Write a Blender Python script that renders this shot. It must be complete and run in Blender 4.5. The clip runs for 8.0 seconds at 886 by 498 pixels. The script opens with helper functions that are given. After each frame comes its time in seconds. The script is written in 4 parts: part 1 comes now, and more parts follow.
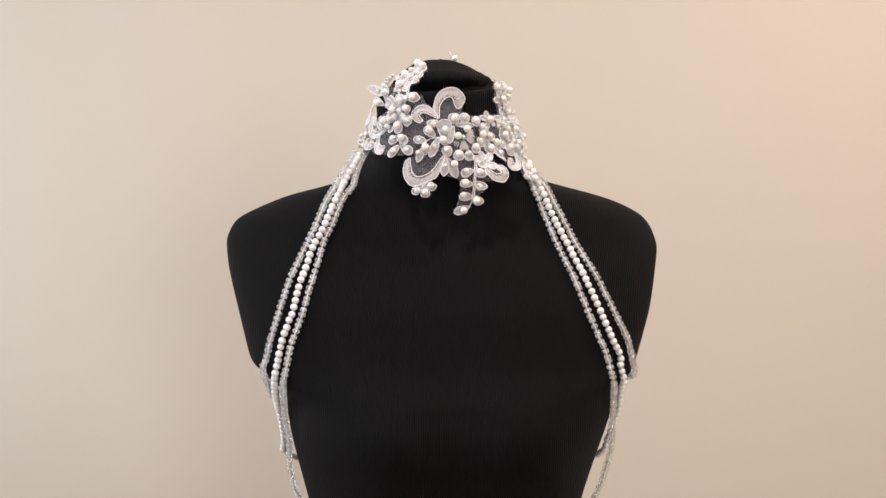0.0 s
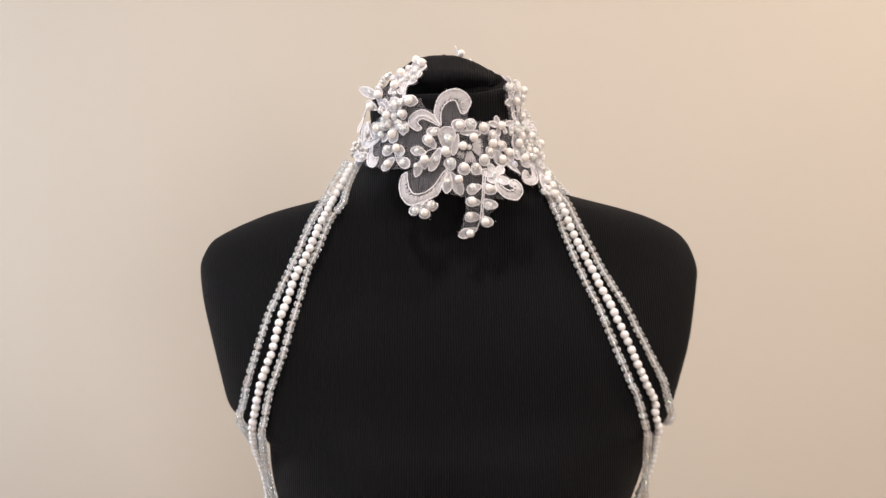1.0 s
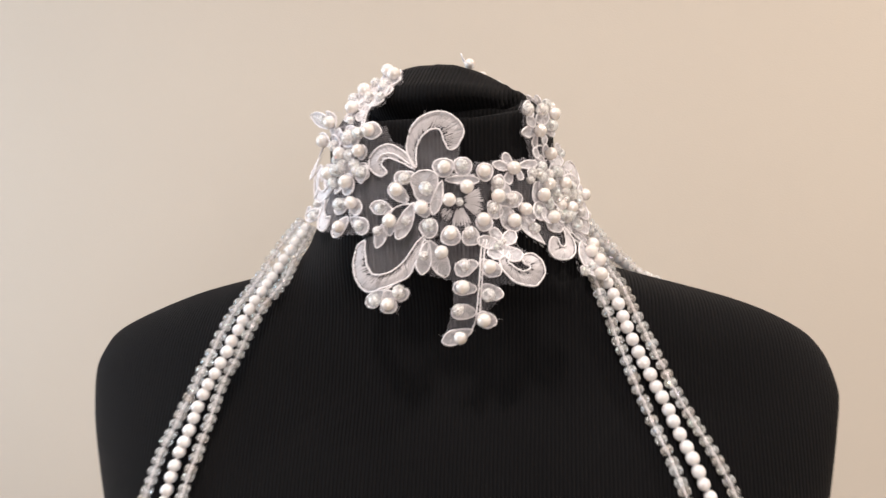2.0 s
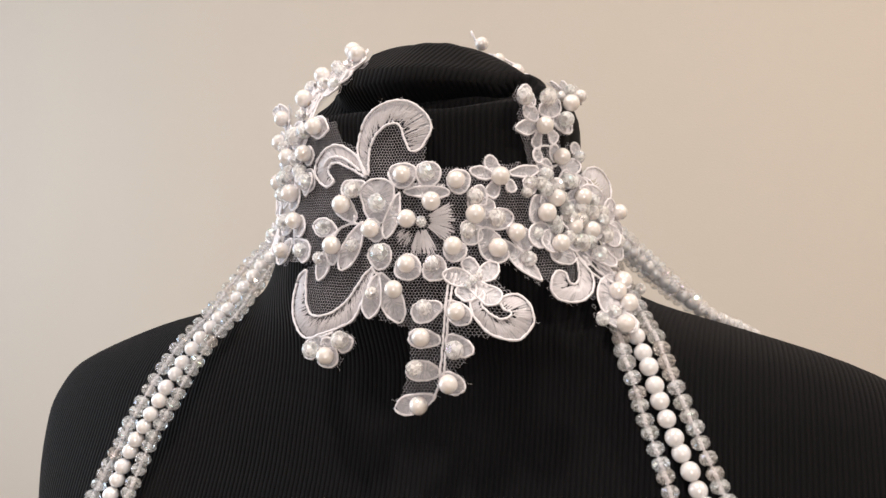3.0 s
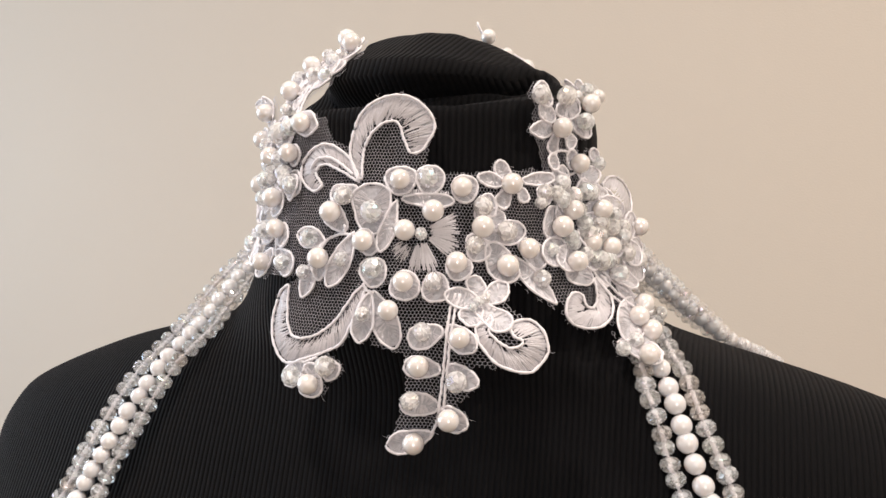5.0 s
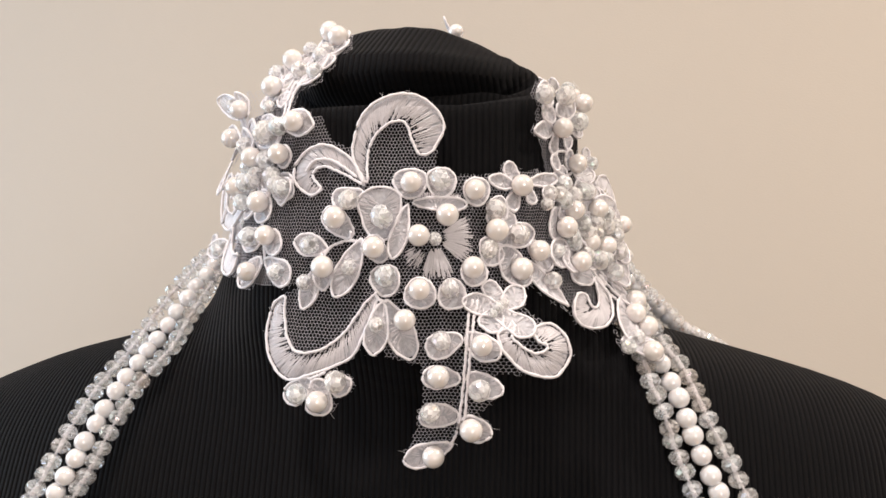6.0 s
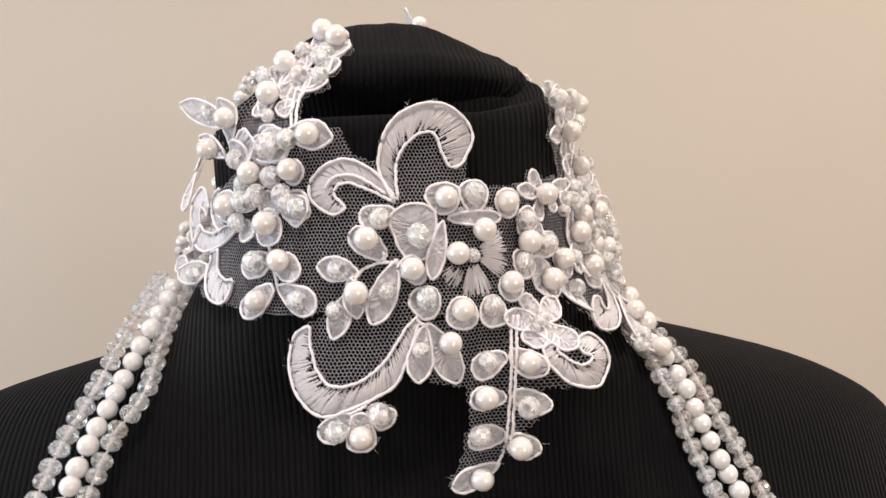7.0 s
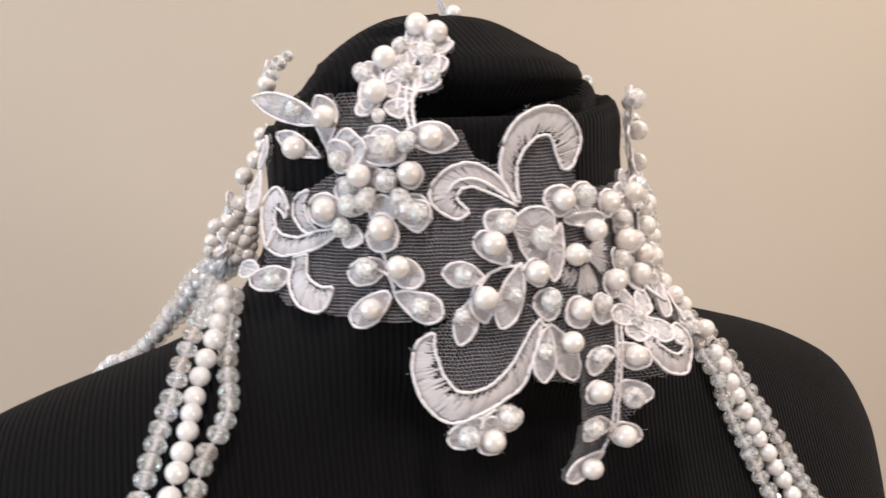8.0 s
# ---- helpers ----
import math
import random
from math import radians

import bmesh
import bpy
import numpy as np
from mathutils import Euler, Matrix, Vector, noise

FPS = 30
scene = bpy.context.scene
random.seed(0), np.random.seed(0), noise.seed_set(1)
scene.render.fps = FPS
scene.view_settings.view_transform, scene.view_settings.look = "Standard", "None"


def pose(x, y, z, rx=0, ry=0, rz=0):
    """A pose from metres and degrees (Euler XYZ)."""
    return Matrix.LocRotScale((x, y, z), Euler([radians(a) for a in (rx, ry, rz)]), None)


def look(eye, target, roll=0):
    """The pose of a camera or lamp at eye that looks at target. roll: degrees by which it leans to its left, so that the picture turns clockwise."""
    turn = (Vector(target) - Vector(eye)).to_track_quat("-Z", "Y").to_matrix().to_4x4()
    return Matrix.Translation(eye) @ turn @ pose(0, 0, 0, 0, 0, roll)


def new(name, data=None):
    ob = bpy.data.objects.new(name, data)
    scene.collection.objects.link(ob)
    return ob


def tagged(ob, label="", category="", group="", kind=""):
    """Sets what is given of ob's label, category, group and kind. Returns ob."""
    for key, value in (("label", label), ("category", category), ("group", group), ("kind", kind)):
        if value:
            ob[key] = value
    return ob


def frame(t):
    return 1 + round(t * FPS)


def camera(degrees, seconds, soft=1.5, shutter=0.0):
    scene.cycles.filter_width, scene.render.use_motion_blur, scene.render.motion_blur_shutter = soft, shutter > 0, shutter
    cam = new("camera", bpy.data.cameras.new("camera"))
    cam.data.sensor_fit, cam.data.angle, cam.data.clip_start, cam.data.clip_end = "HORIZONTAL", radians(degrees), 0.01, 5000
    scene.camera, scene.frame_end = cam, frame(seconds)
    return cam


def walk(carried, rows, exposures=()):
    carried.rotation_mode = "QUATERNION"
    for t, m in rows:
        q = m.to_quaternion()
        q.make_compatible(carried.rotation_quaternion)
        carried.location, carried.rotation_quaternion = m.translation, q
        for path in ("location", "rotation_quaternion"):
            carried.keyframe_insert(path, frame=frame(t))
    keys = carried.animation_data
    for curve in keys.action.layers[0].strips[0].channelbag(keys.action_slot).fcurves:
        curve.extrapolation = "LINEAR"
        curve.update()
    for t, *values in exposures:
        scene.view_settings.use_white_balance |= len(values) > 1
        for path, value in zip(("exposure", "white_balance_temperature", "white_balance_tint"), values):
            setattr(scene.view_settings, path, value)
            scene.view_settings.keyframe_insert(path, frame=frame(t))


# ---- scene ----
from mathutils.bvhtree import BVHTree

cam = camera(60.0, 8.0, soft=1.5, shutter=0.45)
# seconds, place, turn (Euler XYZ, degrees)
PATH = [
    (0.0, 0.0045, 0.0551, 1.3980, 85.33, 0.74, 0.30),
    (0.5, 0.0060, 0.0882, 1.4067, 85.19, 0.88, 0.84),
    (1.0, 0.0202, 0.1555, 1.4206, 84.46, 1.13, 2.09),
    (1.5, 0.0410, 0.2634, 1.4304, 85.53, 1.10, 5.70),
    (2.0, 0.0721, 0.3705, 1.4318, 87.86, 1.00, 9.75),
    (3.5, 0.1271, 0.4982, 1.4392, 88.60, -1.07, 24.20),
    (4.0, 0.1241, 0.5072, 1.4396, 88.77, -1.95, 25.10),
    (4.5, 0.1170, 0.5100, 1.4392, 88.79, -1.64, 23.21),
    (6.0, 0.0554, 0.5047, 1.4448, 88.08, 0.02, 8.76),
    (6.5, 0.0230, 0.5096, 1.4481, 86.07, 0.98, 1.57),
    (7.0, -0.0094, 0.5140, 1.4602, 85.22, 2.41, -5.63),
    (7.5, -0.0480, 0.5168, 1.4669, 83.21, 1.85, -13.66),
    (8.0, -0.0911, 0.5334, 1.4752, 81.78, 2.24, -19.55),
]
EXPOSURES = [(0.0, 0.14), (2.0, 0.10), (3.5, -0.05), (4.5, -0.03), (6.0, 0.03), (6.5, 0.0), (8.0, -0.06)]
walk(cam, [(t, pose(*p)) for t, *p in PATH], EXPOSURES)

# ---- light: daylight from an unseen window beside the form, warm ceiling lamps, added fill ----
world = bpy.data.worlds.new("world")
scene.world = world
world.use_nodes = True
sky = world.node_tree.nodes.new("ShaderNodeTexSky")
sky.sky_type, sky.sun_disc = "NISHITA", False
sky.sun_elevation, sky.sun_rotation = radians(35), radians(250)
world.node_tree.links.new(sky.outputs[0], world.node_tree.nodes["Background"].inputs[0])
world.node_tree.nodes["Background"].inputs[1].default_value = 0.10


def area(name, eye, target, wide, high, watts, colour, spread=180):
    lamp = bpy.data.lights.new(name, "AREA")
    lamp.shape, lamp.size, lamp.size_y, lamp.energy, lamp.color = "RECTANGLE", wide, high, watts, colour
    lamp.spread = radians(spread)
    ob = new(name, lamp)
    ob.matrix_world = look(eye, target)
    return ob


area("window_light_left", (-1.72, 0.50, 1.60), (0.0, 0.79, 1.38), 1.2, 1.2, 18, (0.64, 0.82, 1.0), 170)     # spread cut a little by hand to hold light off the wall
# added fill from the front right; no source for it is known
area("fill_light_front", (1.25, -2.12, 1.60), (0.0, 0.79, 1.40), 0.8, 1.0, 23.5, (0.98, 0.955, 0.935))
area("ceiling_light_front", (-0.18, 0.28, 2.54), (-0.18, 0.3, 0.0), 0.10, 0.10, 12.5, (1.0, 0.90, 0.82))
area("ceiling_light_side", (1.05, 0.60, 2.54), (1.05, 0.6, 0.0), 0.10, 0.10, 16.5, (1.0, 0.905, 0.80))
# added fill, placed to brighten the beads on the left
area("fill_light_left", (-0.85, 0.05, 2.54), (-0.85, 0.05, 0.0), 0.10, 0.10, 3.5, (1.0, 0.90, 0.82))


# ---- materials ----
class Nodes:
    """A small builder of node materials."""

    def __init__(self, name):
        self.mat = bpy.data.materials.new(name)
        self.mat.use_nodes = True
        self.tree = self.mat.node_tree
        self.bsdf = self.tree.nodes["Principled BSDF"]

    def add(self, kind, *links, **values):
        node = self.tree.nodes.new(kind)
        for k, v in values.items():
            setattr(node, k, v)
        for socket, source in links:
            self.put(node, socket, source)
        return node

    def put(self, node, socket, source):
        if hasattr(source, "is_output"):
            self.tree.links.new(source, node.inputs[socket])
        else:
            node.inputs[socket].default_value = source

    def set(self, **values):
        for k, v in values.items():
            self.put(self.bsdf, k.replace("_", " "), v)
        return self

    def coords(self):
        return self.add("ShaderNodeTexCoord").outputs["Object"]

    def noise(self, scale, detail=3.0, vector=None):
        return self.add("ShaderNodeTexNoise", ("Vector", vector or self.coords()), ("Scale", scale), ("Detail", detail)).outputs["Fac"]

    def math(self, op, a, b=0.0):
        return self.add("ShaderNodeMath", (0, a), (1, b), operation=op).outputs[0]

    def mix(self, fac, a, b):
        n = self.add("ShaderNodeMix", data_type="RGBA")
        self.put(n, 0, fac), self.put(n, 6, (*a, 1.0)), self.put(n, 7, (*b, 1.0))
        return n.outputs[2]

    def bump(self, height, distance, strength=1.0):
        n = self.add("ShaderNodeBump", ("Height", height), ("Distance", distance), ("Strength", strength))
        self.put(self.bsdf, "Normal", n.outputs[0])
        return self


def wall_paint():
    n = Nodes("wall_paint")
    n.set(Base_Color=n.mix(n.noise(2.2), (0.572, 0.498, 0.429), (0.610, 0.535, 0.462)), Roughness=0.85)
    return n.bump(n.noise(420.0, 2.0), 0.0004, 0.5).mat


def plain(name, colour, roughness, grain=60.0):
    n = Nodes(name)
    dark = tuple(c * 0.88 for c in colour)
    n.set(Base_Color=n.mix(n.noise(grain), dark, colour), Roughness=roughness)
    return n.bump(n.noise(grain * 6, 2.0), 0.0003, 0.4).mat


def ribbed_jersey():
    """Black knit with ribs that run up the form, 1.9 mm apart."""
    n = Nodes("black_ribbed_jersey")
    co = n.coords()
    part = n.add("ShaderNodeSeparateXYZ", ("Vector", co)).outputs
    wander = n.math("MULTIPLY", n.noise(6.0, 1.0), 3.0)
    wave = n.math("SINE", n.math("ADD", n.math("MULTIPLY", part[0], 2 * math.pi / 0.0019), wander))
    rib = n.math("POWER", n.math("ADD", n.math("MULTIPLY", wave, 0.5), 0.5), 0.6)
    fuzz = n.noise(1800.0, 2.0)
    height = n.math("ADD", rib, n.math("MULTIPLY", fuzz, 0.35))
    # shade between the ribs is put into the colour: light crests, dark grooves
    tone = n.math("ADD", n.math("MULTIPLY", rib, 0.5), n.math("MULTIPLY", n.noise(14.0), 0.45))
    n.set(Base_Color=n.mix(tone, (0.0028, 0.0027, 0.0031), (0.0092, 0.0089, 0.0098)), Roughness=0.78, Sheen_Weight=0.07, Sheen_Roughness=0.4)
    n.set(Sheen_Tint=(0.5, 0.48, 0.5, 1.0), Specular_IOR_Level=0.04)
    return n.bump(height, 0.00043, 1.0).mat


def pearl_coat(name, colour, rough):
    n = Nodes(name)
    info = n.add("ShaderNodeObjectInfo").outputs["Random"]
    n.set(Base_Color=n.mix(info, colour, tuple(min(1.0, c * 1.07) for c in colour)), Roughness=rough, Coat_Weight=1.0, Coat_Roughness=0.13, Coat_IOR=1.95)
    n.set(Subsurface_Weight=0.6, Subsurface_Radius=(0.0032, 0.0029, 0.0026), Subsurface_Scale=0.6, Specular_IOR_Level=0.55)
    return n.bump(n.noise(2.5, 2.0), 0.0001, 0.15).mat


def cut_glass(name, tint, clear, clearest, thin, rough):
    """Faceted glass under a thin hard coat; clear, clearest: how glassy the facets are; thin: how much of it is plain see-through, rough: how milky the glass is."""
    n = Nodes(name)
    info = n.add("ShaderNodeObjectInfo").outputs["Random"]
    facet = n.add("ShaderNodeNewGeometry").outputs["Random Per Island"]
    # sparkle is put into the material: some facets clear, some milky white
    glassy = n.math("ADD", n.math("MULTIPLY", facet, clearest - clear), clear)
    n.set(Base_Color=n.mix(info, tint, (1.0, 1.0, 1.0)), Roughness=rough, IOR=1.5, Transmission_Weight=glassy, Coat_Weight=1.0, Coat_Roughness=0.03, Coat_IOR=1.55)
    n.set(Thin_Film_Thickness=n.math("ADD", n.math("MULTIPLY", info, 200.0), 250.0), Thin_Film_IOR=1.36)
    n.set(Alpha=n.math("ADD", n.math("MULTIPLY", n.math("FRACT", n.math("MULTIPLY", facet, 7.3)), 0.9 - thin), thin))
    return n.mat


def thread(name, colour, rough, scale=900.0, low=0.86):
    n = Nodes(name)
    isle = n.add("ShaderNodeNewGeometry").outputs["Random Per Island"]
    tone = n.math("ADD", n.math("MULTIPLY", n.noise(scale), 0.5), n.math("MULTIPLY", isle, 0.5))
    n.set(Base_Color=n.mix(tone, tuple(c * low for c in colour), colour), Roughness=rough, Sheen_Weight=0.3)
    return n.bump(n.noise(scale * 2, 2.0), 0.0002, 0.6).mat


def sheer_cloth():
    """Thin white organza that lets half of what lies behind it through."""
    n = Nodes("sheer_organza")
    n.set(Base_Color=(0.92, 0.89, 0.94, 1.0), Roughness=0.4, Alpha=n.math("ADD", n.math("MULTIPLY", n.noise(900.0, 2.0), 0.40), 0.34))
    return n.mat


WALL = wall_paint()
CEILING = plain("ceiling_paint", (0.80, 0.78, 0.74), 0.9)
# the floor is unseen; its colour is kept light to bounce fill upwards
FLOOR = plain("floor_boards", (0.52, 0.43, 0.33), 0.45, 12.0)
JERSEY = ribbed_jersey()
PEARL = pearl_coat("pearl", (0.76, 0.71, 0.69), 0.2)
STRAND_PEARL = pearl_coat("white_pearl", (0.76, 0.735, 0.745), 0.24)
GLASS = cut_glass("cut_glass", (0.95, 0.97, 1.0), 0.40, 0.88, 0.32, 0.03)
COLLAR_GLASS = cut_glass("clear_bead", (1.0, 0.97, 0.95), 0.04, 0.66, 0.56, 0.12)
GLASS_B = cut_glass("cut_glass_smoky", (0.90, 0.84, 0.80), 0.44, 0.90, 0.30, 0.03)
CORD = thread("white_cord", (0.89, 0.84, 0.87), 0.6)
SATIN = thread("satin_stitch", (0.80, 0.75, 0.78), 0.25, 900.0, 0.72)
NET = thread("white_net", (0.54, 0.51, 0.56), 0.7)
SHEER = sheer_cloth()


# ---- building ----
def mesh_object(name, verts, faces, material, parent=None, smooth=True):
    me = bpy.data.meshes.new(name)
    me.from_pydata([tuple(v) for v in verts], [], [tuple(f) for f in faces])
    me.materials.append(material)
    if smooth:
        me.polygons.foreach_set("use_smooth", [True] * len(me.polygons))
    me.update()
    ob = new(name, me)
    ob.parent = parent
    return ob


def box(name, lo, hi, material, label, parent=None):
    x0, y0, z0 = lo
    x1, y1, z1 = hi
    v = [(x, y, z) for z in (z0, z1) for x, y in ((x0, y0), (x1, y0), (x1, y1), (x0, y1))]
    f = [(3, 2, 1, 0), (4, 5, 6, 7), (0, 1, 5, 4), (1, 2, 6, 5), (2, 3, 7, 6), (3, 0, 4, 7)]
    ob = mesh_object(name, v, f, material, parent, False)
    return tagged(ob, label, kind="structure") if not parent else ob


# ---- room ----
X0, X1, Y0, Y1, TOP = -1.8, 2.2, -2.2, 1.55, 2.6
box("floor", (X0 - 0.1, Y0 - 0.1, -0.1), (X1 + 0.1, Y1 + 0.1, 0.0), FLOOR, "brown wooden floor of the room")
box("ceiling", (X0 - 0.1, Y0 - 0.1, TOP), (X1 + 0.1, Y1 + 0.1, TOP + 0.1), CEILING, "plain white painted ceiling of the room")
box("wall_back", (X0 - 0.1, Y1, 0.0), (X1 + 0.1, Y1 + 0.1, TOP), WALL, "plain beige painted wall behind the dress form")
box("wall_right", (X1, Y0, 0.0), (X1 + 0.1, Y1, TOP), WALL, "plain beige painted side wall")


def wall_with_opening(name, axis, at, lo, hi, opening, label):
    """Four pieces of wall, 10 cm thick, round an opening (from, to, sill, head)."""
    a, b, c, d = opening
    for k, (u0, u1, z0, z1) in enumerate(((lo, a, 0.0, TOP), (b, hi, 0.0, TOP), (a, b, 0.0, c), (a, b, d, TOP))):
        corners = ((at - 0.1, u0, z0), (at, u1, z1)) if axis == "x" else ((u0, at - 0.1, z0), (u1, at, z1))
        box("%s_%d" % (name, k + 1), *corners, WALL, label)


wall_with_opening("wall_left", "x", X0, Y0, Y1, (-0.10, 1.10, 1.0, 2.2), "plain beige painted wall round the side window")
# the front opening is unseen, added for the fill from that side
wall_with_opening("wall_front", "y", Y0, X0 - 0.1, X1 + 0.1, (0.85, 1.65, 1.1, 2.1), "plain beige painted wall round the window")


# ---- dress form: one lofted body ----
AX = Vector((0.0, 0.79))               # the neck's axis
COS, SIN = math.cos(radians(2.9)), math.sin(radians(2.9))      # the body stands turned by this much
# height, half width, front depth, back depth, middle x, roundness
BODY_SECTIONS = [
    (0.74, 0.157, 0.095, 0.12, -0.001, 2.3), (0.86, 0.164, 0.092, 0.122, -0.001, 2.3), (0.98, 0.120, 0.072, 0.09, -0.001, 2.2),
    (1.04, 0.122, 0.077, 0.088, -0.001, 2.2), (1.09, 0.1305, 0.087, 0.09, -0.0005, 2.2), (1.14, 0.143, 0.102, 0.095, 0.001, 2.3),
    (1.18, 0.1536, 0.110, 0.098, 0.0036, 2.4), (1.212, 0.158, 0.103, 0.099, 0.007, 2.5), (1.222, 0.172, 0.097, 0.105, 0.006, 2.6),
]
SHOULDER_SECTIONS = [
    (1.238, 0.1842, 0.09, 0.112, 0.0003, 2.6), (1.285, 0.1962, 0.08, 0.12, 0.0018, 2.6), (1.32, 0.2037, 0.066, 0.12, 0.0004, 2.4),
    (1.345, 0.2073, 0.054, 0.108, 0.0014, 2.1), (1.3635, 0.2007, 0.049, 0.099, 0.0033, 2), (1.3752, 0.1861, 0.0465, 0.093, 0.0099, 1.96),
    (1.3885, 0.1573, 0.046, 0.087, 0.0112, 1.86), (1.3985, 0.1168, 0.0515, 0.082, 0.0086, 1.85), (1.4065, 0.0867, 0.055, 0.072, -0.0007, 2.05), (1.418, 0.0764, 0.06, 0.062, 0, 2),
    (1.445, 0.0615, 0.0595, 0.062, 0.0009, 2), (1.47, 0.0612, 0.0590, 0.0612, 0, 2),
]
SECTIONS = BODY_SECTIONS + SHOULDER_SECTIONS


def section(z):
    """The sections' values at height z, smoothly between the rows."""
    zs = [s[0] for s in SECTIONS]
    return [float(np.interp(z, zs, [s[k] for s in SECTIONS])) for k in range(1, 6)]


def ring(z, n):
    a, f, b, cx, e = section(z)
    back = 0.0221 * math.exp(-((z - 1.40) / (0.04 if z < 1.40 else 0.02)) ** 2)     # the shoulders lie a little behind the neck
    f += back
    bust = math.exp(-((z - 1.165) / (0.034 if z < 1.165 else 0.06)) ** 2)
    out = []
    for i in range(n):
        t = 2 * math.pi * i / n
        c, s = math.sin(t), -math.cos(t)                     # starts at the front
        x = math.copysign(abs(c) ** (2 / e), c) * a
        y = math.copysign(abs(s) ** (2 / e), s) * (f if s < 0 else b)
        if s < 0:
            y -= 0.014 * bust * math.exp(-((abs(x) - 0.068) / 0.052) ** 2) * abs(s)
        y += back
        x += cx
        px = x * COS - y * SIN
        drop = 0.0475 * math.copysign(max(0.0, abs(px) - 0.06), px) * min(1.0, max(0.0, (z - 1.2) / 0.15))     # one shoulder hangs a little lower
        out.append((px, AX.y + x * SIN + y * COS, z - drop))
    return out


def dress_form():
    n = 224
    zs = list(np.arange(0.74, 1.19, 0.012)) + list(np.arange(1.19, 1.24, 0.003)) + list(np.arange(1.24, 1.34, 0.008)) + list(np.arange(1.34, 1.432, 0.003)) + list(np.arange(1.432, 1.471, 0.006))
    rings = [ring(z, n) for z in zs]
    for _ in range(3):                                       # ease the kinks between the rows of the table
        mid = [np.array(r) for r in rings]
        rings = [rings[0]] + [(mid[k - 1] + 2 * mid[k] + mid[k + 1]) / 4 for k in range(1, len(mid) - 1)] + [rings[-1]]
    # neck top: turned edge, a crease, a low second fold, then the padded cap that overhangs at the front
    cap = [(0.0613, 1.4755, 0), (0.0610, 1.4785, 0), (0.0598, 1.4805, 0), (0.0578, 1.4808, 0), (0.0555, 1.4790, 1), (0.0525, 1.4730, 1), (0.0508, 1.4745, 1), (0.0512, 1.4805, 1), (0.0495, 1.4840, 1), (0.0455, 1.4836, 1),
           (0.0375, 1.4785, 1), (0.0370, 1.4810, 1), (0.0440, 1.4858, 1), (0.0470, 1.4910, 1), (0.0448, 1.4970, 1)]
    dome = [0.0398 * (1 - j / 13) + 0.0012 for j in range(14)]
    cap += [(r, 1.5160 - 0.0148 * (r / 0.0398) ** 2.3, 0) for r in dome]
    bevel = [(0.0613, 1.4765), (0.0606, 1.4812), (0.0590, 1.4850), (0.0566, 1.4876)]     # the edge stands higher and rounder on one side
    for k, (r, z, fold) in enumerate(cap):
        row = []
        for i in range(n):
            t = 2 * math.pi * i / n
            turn = t if t < math.pi else t - 2 * math.pi
            deg = math.degrees(turn)
            side = 0.5 - 0.5 * math.cos(t)                   # 0 front, 1 back
            flat = fold * min(1.0, max(0.0, (side - 0.16) / 0.22))
            # away from the front the folds lie flat as one slope from edge to cap
            round_edge = min(1.0, max(0.0, (abs(deg) - 26) / 32)) * (0.5 + 0.5 * math.sin(t))
            share, slope, foot = (k - 3) / 12, 0.0588 - 0.0024 * (0.5 + 0.5 * math.sin(t)), 1.4806 + 0.0070 * round_edge
            rr = r * (1 - flat) + flat * (slope + (0.0410 - slope) * share)
            zz = z * (1 - flat) + flat * (foot + (1.5012 - foot) * share)
            if k < 5:
                rr -= 0.0020 * max(0.0, math.cos(t))
            if k < 4:
                rr += (bevel[k][0] - rr) * round_edge
                zz += (bevel[k][1] - zz) * round_edge
            w = noise.noise((math.sin(t) * 1.7, math.cos(t) * 1.7, min(k, 15) * 0.35 + max(0, k - 15) * 0.1)) * (0.0016 if k > 3 else 0.0006)
            lobe = 0.0024 * math.exp(-(((t - 1.15) / 0.16) ** 2)) * (1 if 9 < k < 17 else 0)
            # the second fold lies deep on one side and rises on the other
            low = min(1.0, max(0.0, (24 - deg) / 34))
            sag = (0.0030 * math.exp(-((deg - 40) / 17) ** 2) - 0.0065 * low * low) * (1 if 5 < k < 10 else 0) * (1 - flat)
            sag += (0.0016 * math.sin(2.3 * t + 0.6) + 0.0014 * math.sin(t)) * (1 if 9 < k < 13 else 0) * (1 - flat)
            lip = (0.0, 0.0, 0.0055, 0.0080, 0.0068, 0.0046, 0.0030, 0.0016, 0.0006)[k - 10] if 9 < k < 19 else 0.0
            rr += w * min(1.0, rr / 0.02) + lobe + lip * math.exp(-((turn - 0.1) / 0.75) ** 2)
            rr -= 0.0060 * math.exp(-((deg + 50) / 20) ** 2) * (1 if 10 < k < 16 else 0.6 if 15 < k < 19 else 0)     # a hollow beside the cap
            tilt = 0.0012 * math.sin(t) * min(1.0, rr / 0.03) if k > 13 else 0.0
            row.append((AX.x + math.sin(t) * rr, AX.y - math.cos(t) * rr, zz + 0.5 * w + sag + 0.0015 * side - tilt))
        rings.append(row)
    # stand: closed underside, pole and round foot
    low = [[(AX.x + math.sin(2 * math.pi * i / n) * r, AX.y - math.cos(2 * math.pi * i / n) * r, z) for i in range(n)]
           for r, z in ((0.001, 0.0), (0.17, 0.0), (0.17, 0.012), (0.16, 0.02), (0.02, 0.03), (0.016, 0.05), (0.016, 0.72), (0.09, 0.73))]
    rings = low + rings
    verts = [v for r in rings for v in r]
    faces = [(k * n + i, k * n + (i + 1) % n, (k + 1) * n + (i + 1) % n, (k + 1) * n + i) for k in range(len(rings) - 1) for i in range(n)]
    faces += [tuple(range(n))[::-1], tuple((len(rings) - 1) * n + i for i in range(n))]
